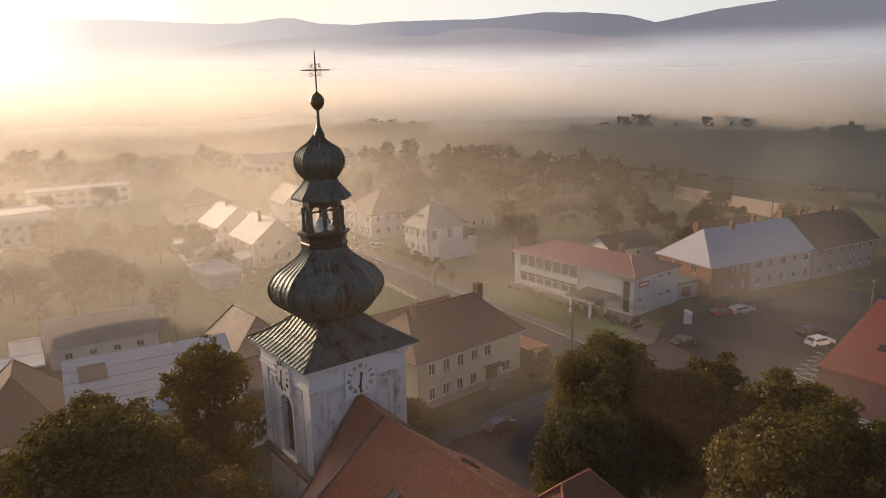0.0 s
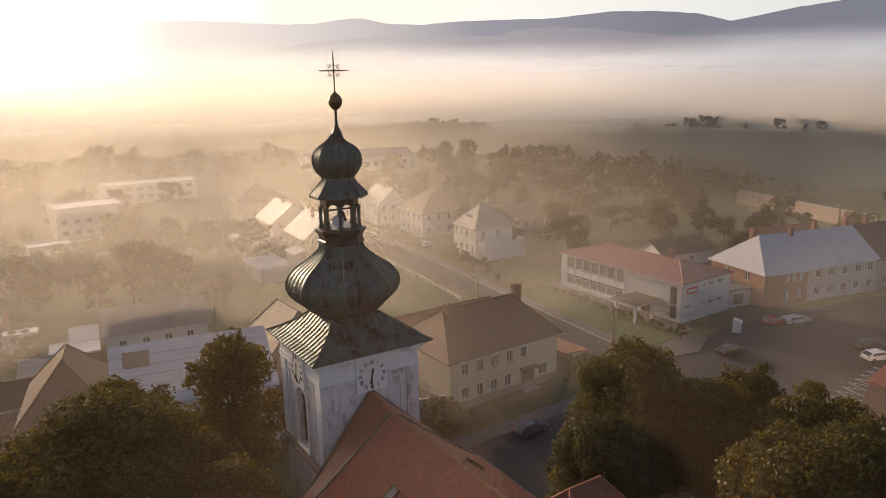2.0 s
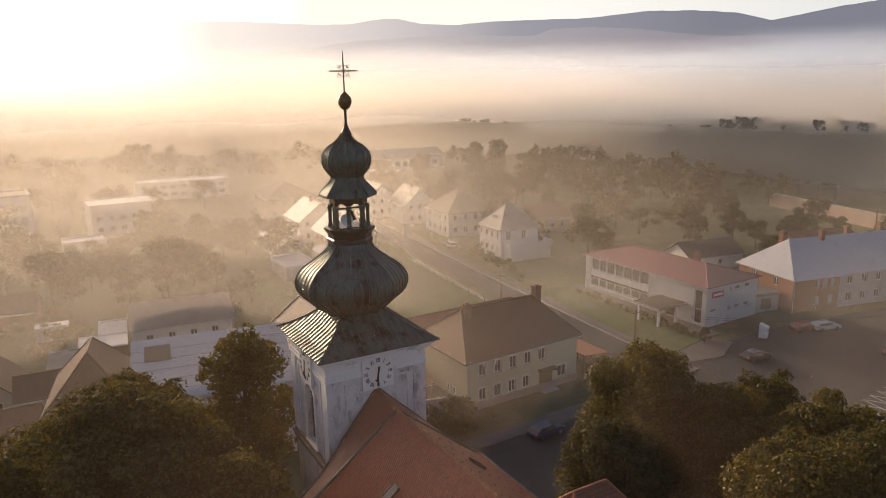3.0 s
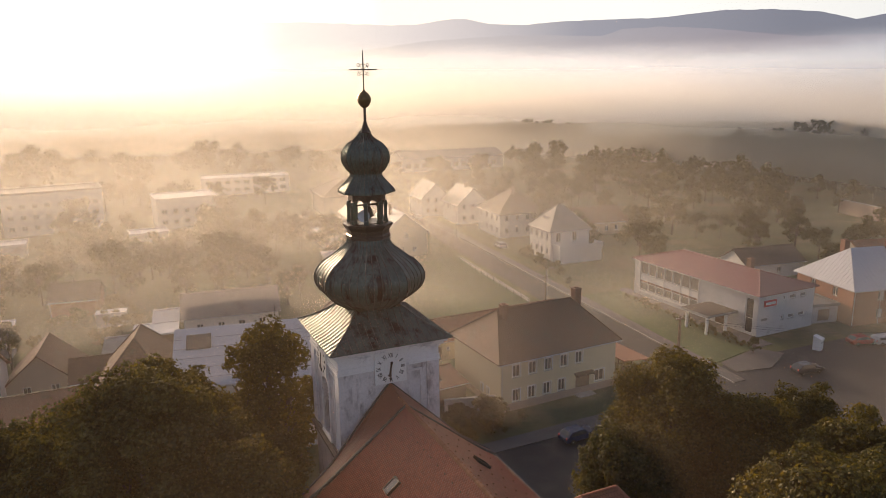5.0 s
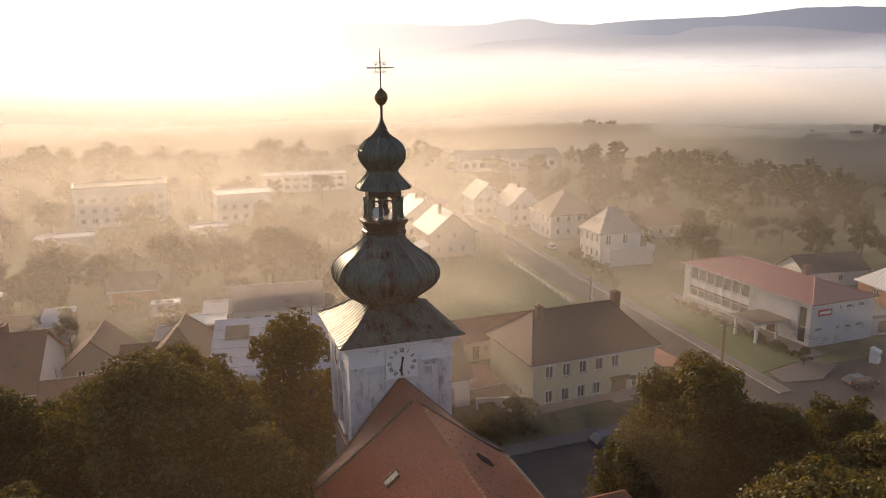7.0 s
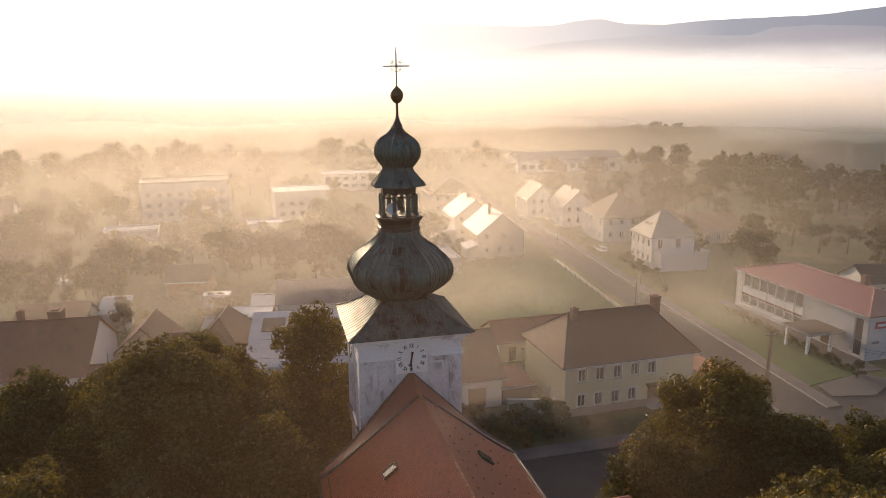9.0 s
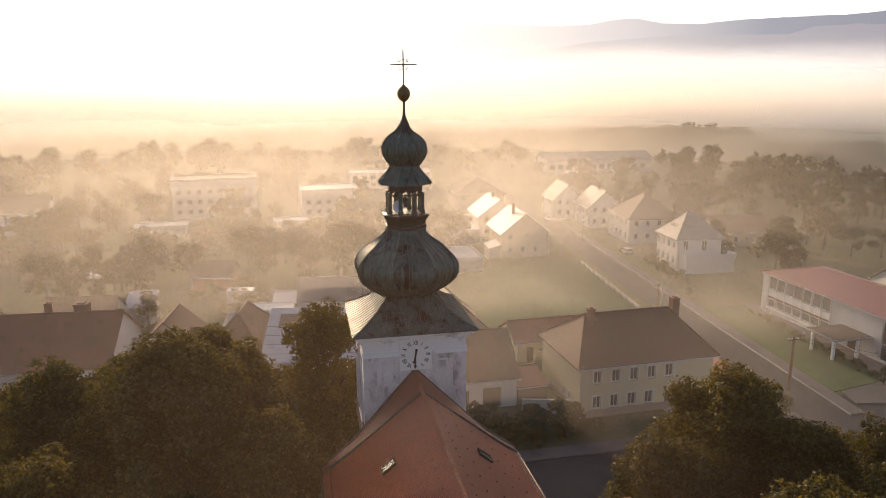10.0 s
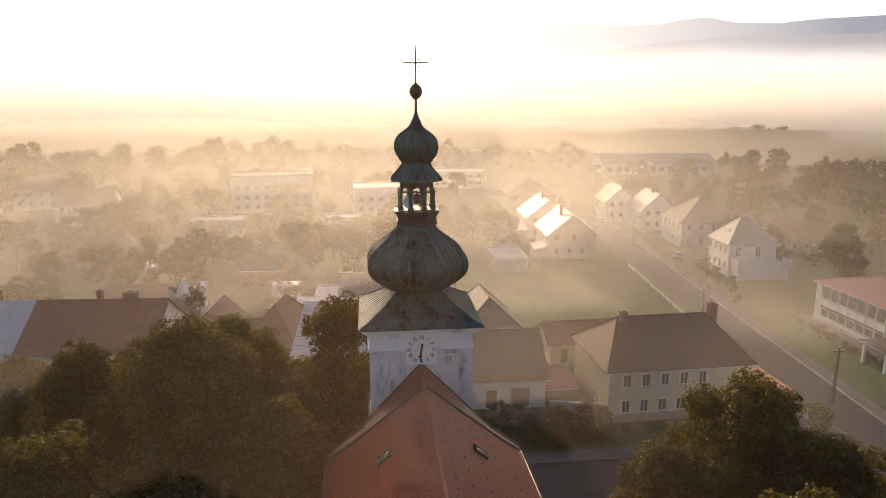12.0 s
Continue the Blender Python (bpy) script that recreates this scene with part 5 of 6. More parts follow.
house("house", "far pale house beyond the meadow", pose(215.0, 268.0, 0, 0, 0, -12), 22.0, 10.0, 4.0, 7.0, "gable_x", "plaster_white", "metal_roof", over=0.5)
house("shed", "small shed with a bright roof in the gardens", pose(-12.9, 70.5, 0, 0, 0, -6), 3.5, 3.6, 2.5, 3.6, "shed_s", "wood", "metal_roof", over=0.3, category="shed")
house("shed", "open timber shed in the yard", pose(-20.0, 60.0, 0, 0, 0, -6), 6.0, 4.5, 2.3, 3.2, "shed_s", "wood", "felt", over=0.3, category="shed")
house("house", "small house with a low brown roof in the gardens", pose(-47.6, 66.0, 0, 0, 0, -5), 10.0, 7.5, 3.2, 6.0, "gable_x", "plaster_beige", "tile_old", over=0.4)
# boundary wall of the farm yard
fw = thing("boundary_wall", "long pale boundary wall of a yard", "wall", kind="structure")
part("wall", boxes((0, 52, -0.2, 0.2, -0.3, 4.0)), M["plinth"], fw, m=pose(168.5, 47.0, 0, 0, 0, 75))
part("coping", boxes((-0.1, 52.1, -0.3, 0.3, 4.0, 4.2)), M["concrete"], fw, m=pose(168.5, 47.0, 0, 0, 0, 75))

# ---- cars, poles, small things ----
def car(label, m, paint, length=4.3, kind="hatch"):
    c = thing("car", label, "car", m, "parked cars")
    k = length / 4.3
    side = {"hatch": [(-2.1, 0.35), (-2.15, 0.75), (-1.95, 0.98), (-1.35, 1.42), (0.25, 1.46), (0.95, 0.98), (1.9, 0.86), (2.13, 0.6), (2.1, 0.33)],
            "estate": [(-2.12, 0.35), (-2.16, 0.8), (-2.05, 1.05), (-1.85, 1.42), (0.2, 1.47), (0.95, 0.99), (1.9, 0.86), (2.13, 0.6), (2.1, 0.33)]}[kind]
    bm = bmesh.new()
    rows = []
    for y in (-0.84, -0.78, 0.78, 0.84):
        top = abs(y) < 0.8
        rows.append([bm.verts.new((x * k, y * (0.86 if z > 1.1 else 1.0), z + (0.02 if top else 0))) for x, z in side])
    n = len(side)
    for a, b in zip(rows, rows[1:]):
        for i in range(n):
            bm.faces.new((a[i], a[(i + 1) % n], b[(i + 1) % n], b[i]))
    bm.faces.new(rows[0][::-1])
    bm.faces.new(rows[-1])
    bmesh.ops.recalc_face_normals(bm, faces=bm.faces[:])
    part("body", bm, paint, c)
    rx = -1.75 if kind == "estate" else -1.3
    for s in (-1, 1):
        bm = bmesh.new()
        ps = [(-1.75 * k, 1.0), (rx * k, 1.36), (0.2 * k, 1.4), (0.8 * k, 1.0)]
        f = [bm.verts.new((x, s * (0.855 if z < 1.1 else 0.735), z)) for x, z in ps]
        bm.faces.new(f)
        part("side_window", bm, M["glass"], c)
    bm = bmesh.new()
    bm.faces.new([bm.verts.new(p) for p in ((0.31 * k, -0.66, 1.43), (0.31 * k, 0.66, 1.43), (0.92 * k, 0.74, 1.04), (0.92 * k, -0.74, 1.04))])
    part("windscreen", bm, M["glass"], c)
    bm = bmesh.new()
    bm.faces.new([bm.verts.new(p) for p in ((rx * k - 0.12, -0.62, 1.38), (rx * k - 0.12, 0.62, 1.38), (-2.06 * k, 0.7, 1.0), (-2.06 * k, -0.7, 1.0))])
    part("rear_window", bm, M["glass"], c)
    for x in (-1.32, 1.32):
        for s in (-1, 1):
            bm = bmesh.new()
            lathe(bm, [(0.2, -0.1), (0.3, -0.1), (0.32, -0.06), (0.32, 0.06), (0.3, 0.1), (0.2, 0.1)], 16)
            w = part("wheel", bm, M["rubber"], c, m=Matrix.Translation((x * k, s * 0.78, 0.32)) @ Matrix.Rotation(math.pi / 2, 4, "X"))
            bm = bmesh.new()
            lathe(bm, [(0.02, -0.105), (0.2, -0.09), (0.2, 0.09), (0.02, 0.105)], 10)
            part("rim", bm, M["chrome"], w)
    for s in (-1, 1):
        part("headlight", boxes((2.0 * k, 2.12 * k, s * 0.62 - 0.14, s * 0.62 + 0.14, 0.62, 0.76)), M["white"], c)
        part("tail_light", boxes((-2.165 * k, -2.08 * k, s * 0.68 - 0.08, s * 0.68 + 0.08, 0.75, 0.98)), M["red_paint"], c)
        part("mirror", boxes((0.62 * k, 0.78 * k, s * 0.95 - 0.09, s * 0.95 + 0.09, 0.98, 1.1)), paint, c)
    return c


car("dark blue car parked by the kerb below the yellow house", pose(28.2, 14.4, 0.02, 0, 0, 4), M["car_blue"])
car("dark blue car beside the open carport", pose(45.6, 20.8, 0.02, 0, 0, 60), M["car_blue"])
car("silver estate car parked on the square", pose(86.9, 18.6, 0.02, 0, 0, -15), M["car_silver"], 4.6, "estate")
car("red car parked beside a silver estate", pose(83.6, 20.2, 0.02, 0, 0, -15), M["car_red"])
car("white hatchback parked at the painted bays", pose(81.5, 3.4, 0.02, 0, 0, -20), M["car_white"])
car("dark car parked behind a white hatchback", pose(84.5, 6.2, 0.02, 0, 0, -20), M["car_dark"])
car("dark grey car at the paved island", pose(66.9, 16.3, 0.02, 0, 0, -8), M["car_dark"])
car("pale car parked by the street in the fog", pose(67.4, 102.5, 0.02, 0, 0, 85), M["car_silver"])
car("white car standing in a garden", pose(-51.4, 104.2, 0.02, 0, 0, 6), M["car_white"])
car("white car at the far street houses", pose(64.0, 148.0, 0.02, 0, 0, 85), M["car_white"])


def pole(label, x, y, h, lamp=False, wires=True):
    p = thing("street_lamp" if lamp else "utility_pole", label, "street lamp" if lamp else "utility pole", pose(x, y, 0), "poles")
    bm = bmesh.new()
    tube(bm, [(0, 0, -0.3), (0, 0, h * 0.5), (0, 0, h)], [0.24, 0.21, 0.16] if h > 7 else [0.17, 0.14, 0.1], 10)
    part("shaft", bm, M["concrete" if lamp else "wood"], p)
    if lamp:
        bm = bmesh.new()
        tube(bm, [(0, 0, h - 0.1), (0.5, 0, h + 0.25), (1.2, 0, h + 0.3)], 0.04, 6)
        part("arm", bm, M["concrete"], p)
        part("lamp_head", boxes((1.0, 1.6, -0.12, 0.12, h + 0.22, h + 0.36)), M["felt"], p)
    else:
        part("crossarm", boxes((-0.8, 0.8, -0.05, 0.05, h - 0.5, h - 0.38)), M["wood"], p)
        for dx in (-0.7, 0.7, -0.25, 0.25):
            bm = bmesh.new()
            lathe(bm, [(0.03, 0), (0.06, 0.05), (0.06, 0.1), (0.03, 0.16)], 8)
            part("insulator", bm, M["white"], p, m=Matrix.Translation((dx, 0, h - 0.38)))
    return p


pole("thick dark wooden utility pole beside the street", 53.2, 26.1, 7.2)
pole("slim street lamp on the footpath", 55.2, 62.9, 5.0, True)
pole("slim wooden pole beside the street", 51.2, 57.0, 6.0)
pole("slim street lamp further along the street", 62.8, 118.0, 6.5, True)
pole("slim pole at the long boundary wall", 160.0, 52.0, 7.5)
bm = bmesh.new()
for dx in (-0.7, 0.7):
    a, b = Vector((53.2 + dx, 26.1, 6.95)), Vector((95.0 + dx, 2.0, 7.5))
    tube(bm, [a.lerp(b, t) + Vector((0, 0, -2.0 * 4 * t * (1 - t))) for t in [i / 16 for i in range(17)]], 0.018, 4)
tagged(part("power_cable", bm, M["black"], None), "pair of sagging black power cables", "cable")
pole("far wooden utility pole at the square", 95.0, 2.0, 7.9)
# clothes bank on the square
cb = thing("clothes_bank", "white metal collection container with a slanted hood", "container", pose(75.8, 21.6, 0.02, 0, 0, 20))
bm = bmesh.new()
box(bm, -0.6, 0.6, -0.55, 0.55, 0, 1.7)
part("body", bm, M["white"], cb)
bm = bmesh.new()
slab(bm, [(-0.62, -0.62, 1.75), (0.62, -0.62, 1.75), (0.62, 0.57, 2.15), (-0.62, 0.57, 2.15)], 0.4)
part("hood", bm, M["white"], cb)
part("slot", boxes((-0.4, 0.4, -0.6, -0.551, 1.15, 1.45)), M["black"], cb)
# aerial and dish on the metal barn roof
ae = thing("aerial", "roof aerial mast with a small round dish", "aerial", pose(-0.5, 34.2, 12.0))
bm = bmesh.new()
tube(bm, [(0, 0, -0.3), (0, 0, 2.6)], 0.03, 6)
tube(bm, [(-0.5, 0, 2.2), (0.5, 0, 2.2)], 0.015, 4)
tube(bm, [(-0.35, 0, 1.8), (0.35, 0, 1.8)], 0.015, 4)
part("mast", bm, M["iron"], ae)
bm = bmesh.new()
lathe(bm, [(0.02, 0), (0.2, 0.03), (0.32, 0.1), (0.3, 0.1), (0.18, 0.05), (0.02, 0.03)], 16)
part("dish", bm, M["white"], ae, m=Matrix.Translation((-0.9, -0.2, 0.3)) @ pose(0, 0, 0, 100, 0, 0))
part("bracket", boxes((-0.9, 0.0, -0.02, 0.02, 0.2, 0.24)), M["iron"], ae)
# fence between meadow and street
fe = thing("fence", "low white rail fence along the meadow", "fence", kind="structure")
for i in range(12):
    y = 60 + i * 3.2
    x = 49.6 + 0.09 * (y - 60)
    part("post", boxes((x - 0.06, x + 0.06, y - 0.06, y + 0.06, 0, 1.0)), M["concrete"], fe)
bm = bmesh.new()
tube(bm, [(49.6, 60, 0.9), (49.6 + 0.09 * 35.2, 95.2, 0.9)], 0.05, 6)
tube(bm, [(49.6, 60, 0.5), (49.6 + 0.09 * 35.2, 95.2, 0.5)], 0.04, 6)
part("rail", bm, M["white"], fe)
fe = thing("fence", "long pale fence round the sports field", "fence", kind="structure")
part("panel", boxes((0, 95, -0.05, 0.05, 0, 1.6)), M["white"], fe, m=pose(215, 352, 0, 0, 0, -18))
# yard clutter behind the barns
ts = thing("timber_stack", "pile of weathered planks in the yard", "timber", pose(-19.5, 73.5, 0, 0, 0, 25))
rnd = random.Random(8)
for i in range(14):
    bm = boxes((-2.4, 2.4, -0.11, 0.11, -0.03, 0.03))
    part("plank", bm, M["wood"], ts, m=pose(rnd.uniform(-0.3, 0.3), -0.6 + (i % 5) * 0.28, 0.05 + (i // 5) * 0.08, 0, 0, rnd.uniform(-5, 5)))
ct = thing("container", "pale site container in the yard", "container", pose(-21.5, 80.0, 0, 0, 0, -6))
part("body", boxes((0, 4.6, 0, 2.3, 0.1, 2.4)), M["plaster_grey"], ct)
part("roof", boxes((-0.1, 4.7, -0.1, 2.4, 2.4, 2.5)), M["metal_roof"], ct)
for i in range(7):
    part("rib", boxes((0.3 + i * 0.65, 0.4 + i * 0.65, -0.05, -0.002, 0.2, 2.3)), M["plaster_grey"], ct)

# ---- trees ----
def crown_mesh(name, rx, ry, rz, lobes, leaves, size, seed, lobe=(0.22, 0.42)):
    """Leaves round many lobes, thinner inside, with an uneven outline. The crown's middle is the origin."""
    rng = np.random.default_rng(seed)
    d = rng.normal(size=(lobes, 3))
    d /= np.linalg.norm(d, axis=1)[:, None]
    d[:, 2] = np.where(d[:, 2] < -0.55, -d[:, 2], d[:, 2])
    rad = rng.uniform(0.4, 0.92, lobes)[:, None] ** 0.8
    cen = d * rad * np.array([rx, ry, rz])
    lr = rng.uniform(*lobe, lobes) * min(rx, rz)
    cnt = rng.multinomial(leaves, lr ** 2 / np.sum(lr ** 2))
    pos, nor = [], []
    for c, r, n in zip(cen, lr, cnt):
        v = rng.normal(size=(n, 3))
        v /= np.linalg.norm(v, axis=1)[:, None]
        v[:, 2] = np.where((v[:, 2] < -0.2) & (rng.random(n) < 0.6), -v[:, 2], v[:, 2])
        # twigs: leaves gather on small tufts
        tufts = rng.normal(size=(max(6, n // 28), 3))
        tufts /= np.linalg.norm(tufts, axis=1)[:, None]
        pick = tufts[rng.integers(0, len(tufts), n)]
        v = np.where(rng.random(n)[:, None] < 0.6, pick + rng.normal(size=(n, 3)) * 0.13, v)
        v /= np.linalg.norm(v, axis=1)[:, None]
        s = r * (1.0 - 0.5 * rng.random(n) ** 2.2 + rng.normal(size=n) * 0.07)
        pos.append(c + v * s[:, None] * np.array([1, 1, 0.85]))
        nor.append(v)
    pos, nor = np.concatenate(pos), np.concatenate(nor)
    n = len(pos)
    nor = nor + rng.normal(size=(n, 3)) * 0.55 + np.array([0, 0, 0.25])
    nor /= np.linalg.norm(nor, axis=1)[:, None]
    t = np.cross(nor, rng.normal(size=(n, 3)))
    t /= np.linalg.norm(t, axis=1)[:, None]
    b = np.cross(nor, t)
    ln = size * rng.uniform(0.7, 1.35, n)[:, None]
    wd = ln * rng.uniform(0.5, 0.75, n)[:, None]
    p = np.stack([pos - t * ln * 0.5, pos + b * wd * 0.5 - nor * ln * 0.12, pos + t * ln * 0.5, pos - b * wd * 0.5 - nor * ln * 0.12], 1)
    idx = np.arange(n * 4).reshape(n, 4)
    tri = np.concatenate([idx[:, [0, 1, 2]], idx[:, [0, 2, 3]]])
    return np_mesh(name, p.reshape(-1, 3), tri)


def trunk_mesh(name, h, r, spread, seed, limbs=9):
    rnd = random.Random(seed)
    bm = bmesh.new()
    lean = (rnd.uniform(-0.3, 0.3), rnd.uniform(-0.3, 0.3))
    tube(bm, [(0, 0, -0.3), (0, 0, 0.4), (lean[0] * 0.4, lean[1] * 0.4, h * 0.35), (lean[0], lean[1], h * 0.7), (lean[0], lean[1], h * 0.93)],
         [r * 1.5, r * 1.05, r * 0.85, r * 0.5, r * 0.12], 9)
    for i in range(limbs):
        a, z = 2 * math.pi * (i * 0.382 + rnd.random() * 0.1), h * rnd.uniform(0.28, 0.6)
        e = spread * rnd.uniform(0.55, 0.85)
        p0 = Vector((lean[0] * z / h, lean[1] * z / h, z))
        p2 = p0 + Vector((math.cos(a) * e, math.sin(a) * e, h * rnd.uniform(0.16, 0.32)))
        p1 = p0.lerp(p2, 0.5) + Vector((0, 0, h * 0.03))
        tube(bm, [p0, p1, p2], [r * 0.42, r * 0.25, r * 0.06], 6)
        for s in (-1, 1):
            q = p1 + Vector((math.cos(a + s * 0.8) * e * 0.45, math.sin(a + s * 0.8) * e * 0.45, h * 0.1))
            tube(bm, [p1, p1.lerp(q, 0.6) + Vector((0, 0, 0.1)), q], [r * 0.2, r * 0.12, r * 0.03], 5)
    me = bpy.data.meshes.new(name)
    bm.to_mesh(me)
    bm.free()
    return me


def tree(label, x, y, crown, trunk, height, rz, scale=1.0, turn=0.0, leaf="leaf", group=""):
    t = thing("tree", label, "tree", pose(x, y, 0, 0, 0, turn), group)
    t.scale = (scale, scale, scale)
    obj("trunk", trunk, M["bark"], t)
    obj("crown", crown, M[leaf], t, m=Matrix.Translation((0, 0, height - rz)))
    return t


# big trees round the church: each row x, y, height, radius, kind of leaf
BIG = [(-5.8, 8.4, 21.6, 3.6, "leaf"), (-13.6, 4.2, 21.2, 3.8, "leaf"), (-15.6, -3.6, 23.3, 4.9, "leaf_b"), (-10.2, -4.6, 18.6, 3.6, "leaf"), (-10.6, 1.2, 17.8, 3.8, "leaf_b"),
       (-19.5, 1.5, 19.2, 4.4, "leaf"), (-25.2, 4.6, 18.6, 4.4, "leaf_b"), (-23.0, -7.5, 17.6, 4.6, "leaf"), (-16.5, -11.0, 17.6, 4.2, "leaf_b"), (-8.6, -11.5, 13.5, 3.4, "leaf"),
       (23.8, -4.6, 17.2, 5.6, "leaf"), (17.4, -7.4, 14.4, 4.2, "leaf_b"), (27.0, -10.0, 15.0, 5.0, "leaf"), (37.0, -6.2, 13.2, 3.6, "leaf_b"), (33.5, -11.5, 11.0, 3.2, "leaf"),
       (16.4, -22.6, 19.8, 4.4, "leaf"), (23.5, -23.5, 19.0, 4.8, "leaf_b"), (29.5, -17.0, 17.0, 4.6, "leaf"), (-31.0, 15.0, 13.5, 4.6, "leaf"), (-36.5, 20.5, 11.0, 4.2, "leaf_b"),
       (-43.0, 29.0, 8.5, 3.8, "leaf"), (-51.0, 31.5, 8.0, 3.8, "leaf_b"), (-59.0, 33.0, 8.0, 3.6, "leaf"), (-18.0, 20.0, 11.0, 3.6, "leaf"), (-7.6, 5.2, 14.0, 3.5, "leaf_b"), (-9.5, 10.5, 14.5, 4.2, "leaf"), (-14.5, 12.0, 13.0, 4.4, "leaf_b"), (-4.6, 13.8, 12.5, 3.4, "leaf_b")]
for i, (x, y, h, r, kind) in enumerate(BIG):
    rz = min(h * 0.44, r * (2.1 if i in (0, 25, 26) else 1.55))
    cm = crown_mesh("crown", r, r, rz, 120, int(2100 * r * r), 0.26, 20 + i, (0.17, 0.32))
    tm = trunk_mesh("trunk", h * 0.92, 0.36 + r * 0.03, r, 60 + i)
    tree("tall broad lime tree beside the church" if kind == "leaf" else "tall dense maple tree beside the church", x, y, cm, tm, h, rz, turn=i * 47, leaf=kind, group="churchyard trees")
# garden and street trees, made from four patterns
PAT = []
for j, (r, h) in enumerate(((3.0, 8.0), (2.4, 6.5), (3.6, 9.5), (2.0, 9.0))):
    rz = h * 0.46
    PAT.append((crown_mesh("crown", r, r, rz, 20, 2600, 0.45, 90 + j), trunk_mesh("trunk", h * 0.9, 0.2, r, 130 + j, 6), h, rz))
rnd = random.Random(11)


def free(x, y):
    """Whether a garden tree may stand there: clear of streets, meadow and buildings."""
    for o in bpy.data.objects:
        if o.parent is None and o.get("category") in FOOT:
            c = o.matrix_basis.inverted() @ Vector((x, y, 0))
            w = next((k for k in o.children if k.name.startswith("wall")), None)
            if w is not None:
                bb = [Vector(v) for v in w.bound_box]
                if bb[0].x - 1.6 < c.x < bb[6].x + 1.6 and bb[0].y - 1.6 < c.y < bb[6].y + 1.6:
                    return False
    if -3 < x - road_x(y) < 10 and y > 15:
        return False
    if -42 < x < 10 and 38 < y < 66 or -30 < x < 10 and 38 < y < 90 or -56 < x < -34 and 118 < y < 150 or -20 < x < -2 and 118 < y < 152:
        return False
    if 15 < x < 55 and 56 < y < 99:
        return False
    return True


FOOT = {"house", "barn", "shed", "shop", "garage", "annex", "apartment block", "school", "hall", "outbuilding"}
LABELS = ("round fruit tree in a hazy garden", "small bushy garden tree", "broad garden tree in the haze", "slender tall garden tree")
# areas: x from, x to, y from, y to, how many
for x0, x1, y0, y1, n in ((-75, -14, 56, 95, 38), (-12, 16, 78, 140, 40), (-80, -12, 96, 142, 64), (-100, 34, 150, 225, 70), (16, 36, 104, 150, 8),
                          (80, 160, 62, 150, 46), (84, 150, 150, 250, 40), (128, 150, 30, 60, 14), (100, 130, 40, 62, 8), (145, 210, 90, 200, 36)):
    k = 0
    while k < n:
        x, y = rnd.uniform(x0, x1), rnd.uniform(y0, y1)
        k += 1
        if free(x, y):
            j = rnd.randrange(4)
            tree(LABELS[j], x, y, PAT[j][0], PAT[j][1], PAT[j][2], PAT[j][3], rnd.uniform(0.75, 1.25), rnd.uniform(0, 360), "leaf_far", "garden trees")
for x, y, s in ((66.0, 24.5, 0.4), (20.5, 20.0, 0.34), (18.6, 22.5, 0.36), (16.6, 21.0, 0.34), (24.5, 20.3, 0.25), (14.0, 22.0, 0.38), (62.5, 66.0, 0.3), (66.0, 80.0, 0.35), (44.0, 22.5, 0.5), (42.6, 21.6, 0.45)):
    tree("young ornamental tree near the street", x, y, PAT[1][0], PAT[1][1], PAT[1][2], PAT[1][3], s, x * 40, "leaf", "street trees")


# shrubs and hedges on the ground
SHRUB = [crown_mesh("shrub", 1.3, 1.3, 1.1, 12, 900, 0.26, 150 + j) for j in range(3)]


def shrub(label, x, y, s, group):
    t = thing("shrub", label, "shrub", pose(x, y, 0, 0, 0, x * 77), group)
    t.scale = (s, s, s)
    obj("foliage", SHRUB[int(x * 7 + y) % 3], M["leaf_b"], t, m=Matrix.Translation((0, 0, 0.8)))


rnd = random.Random(5)
for i in range(22):
    shrub("dark bushy shrub below the white barn", rnd.uniform(8.5, 22.5), rnd.uniform(18.6, 24.5), rnd.uniform(0.9, 1.7), "barn shrubs")
for i in range(9):
    shrub("dark shrub beside the carport", rnd.uniform(41.5, 48.0), rnd.uniform(19.5, 23.2), rnd.uniform(0.7, 1.3), "carport shrubs")
for i in range(14):
    shrub("low flowering hedge shrub before the shop", 67.2 + rnd.uniform(-0.5, 0.5), 27.0 + i * 2.1, rnd.uniform(0.5, 0.8), "shop hedge")
for i in range(10):
    shrub("garden shrub by the white house", rnd.uniform(64.5, 69.0), rnd.uniform(72.0, 96.0), rnd.uniform(0.7, 1.3), "garden shrubs")
for i in range(16):
    shrub("yard shrub behind the barns", rnd.uniform(-30.0, -14.0), rnd.uniform(56.0, 90.0), rnd.uniform(0.8, 1.6), "yard shrubs")


# far woods: belts of crowns joined into one
def woods(name, label, spots, seed):
    rng = np.random.default_rng(seed)
    vs, fs, base = [], [], 0
    proto = []
    for j in range(3):
        me = crown_mesh("belt", 4.5, 4.5, 5.5, 14, 420, 1.25, seed + j)
        v = np.empty(len(me.vertices) * 3, np.float32)
        me.vertices.foreach_get("co", v)
        proto.append(v.reshape(-1, 3))
        bpy.data.meshes.remove(me)
    n = len(proto[0]) // 4
    idx = np.arange(n * 4).reshape(n, 4)
    tri = np.concatenate([idx[:, [0, 1, 2]], idx[:, [0, 2, 3]]])
    for x, y in spots:
        s = rng.uniform(0.7, 1.35)
        a = rng.uniform(0, 6.28)
        c, q = math.cos(a), math.sin(a)
        p = proto[rng.integers(3)] * s
        vs.append(np.stack([p[:, 0] * c - p[:, 1] * q + x, p[:, 0] * q + p[:, 1] * c + y, p[:, 2] + 5.2 * s], 1))
        fs.append(tri + base)
        base += len(p)
    return tagged(obj(name, np_mesh(name, np.concatenate(vs), np.concatenate(fs)), M["leaf_far"]), label, "woods", kind="stuff")


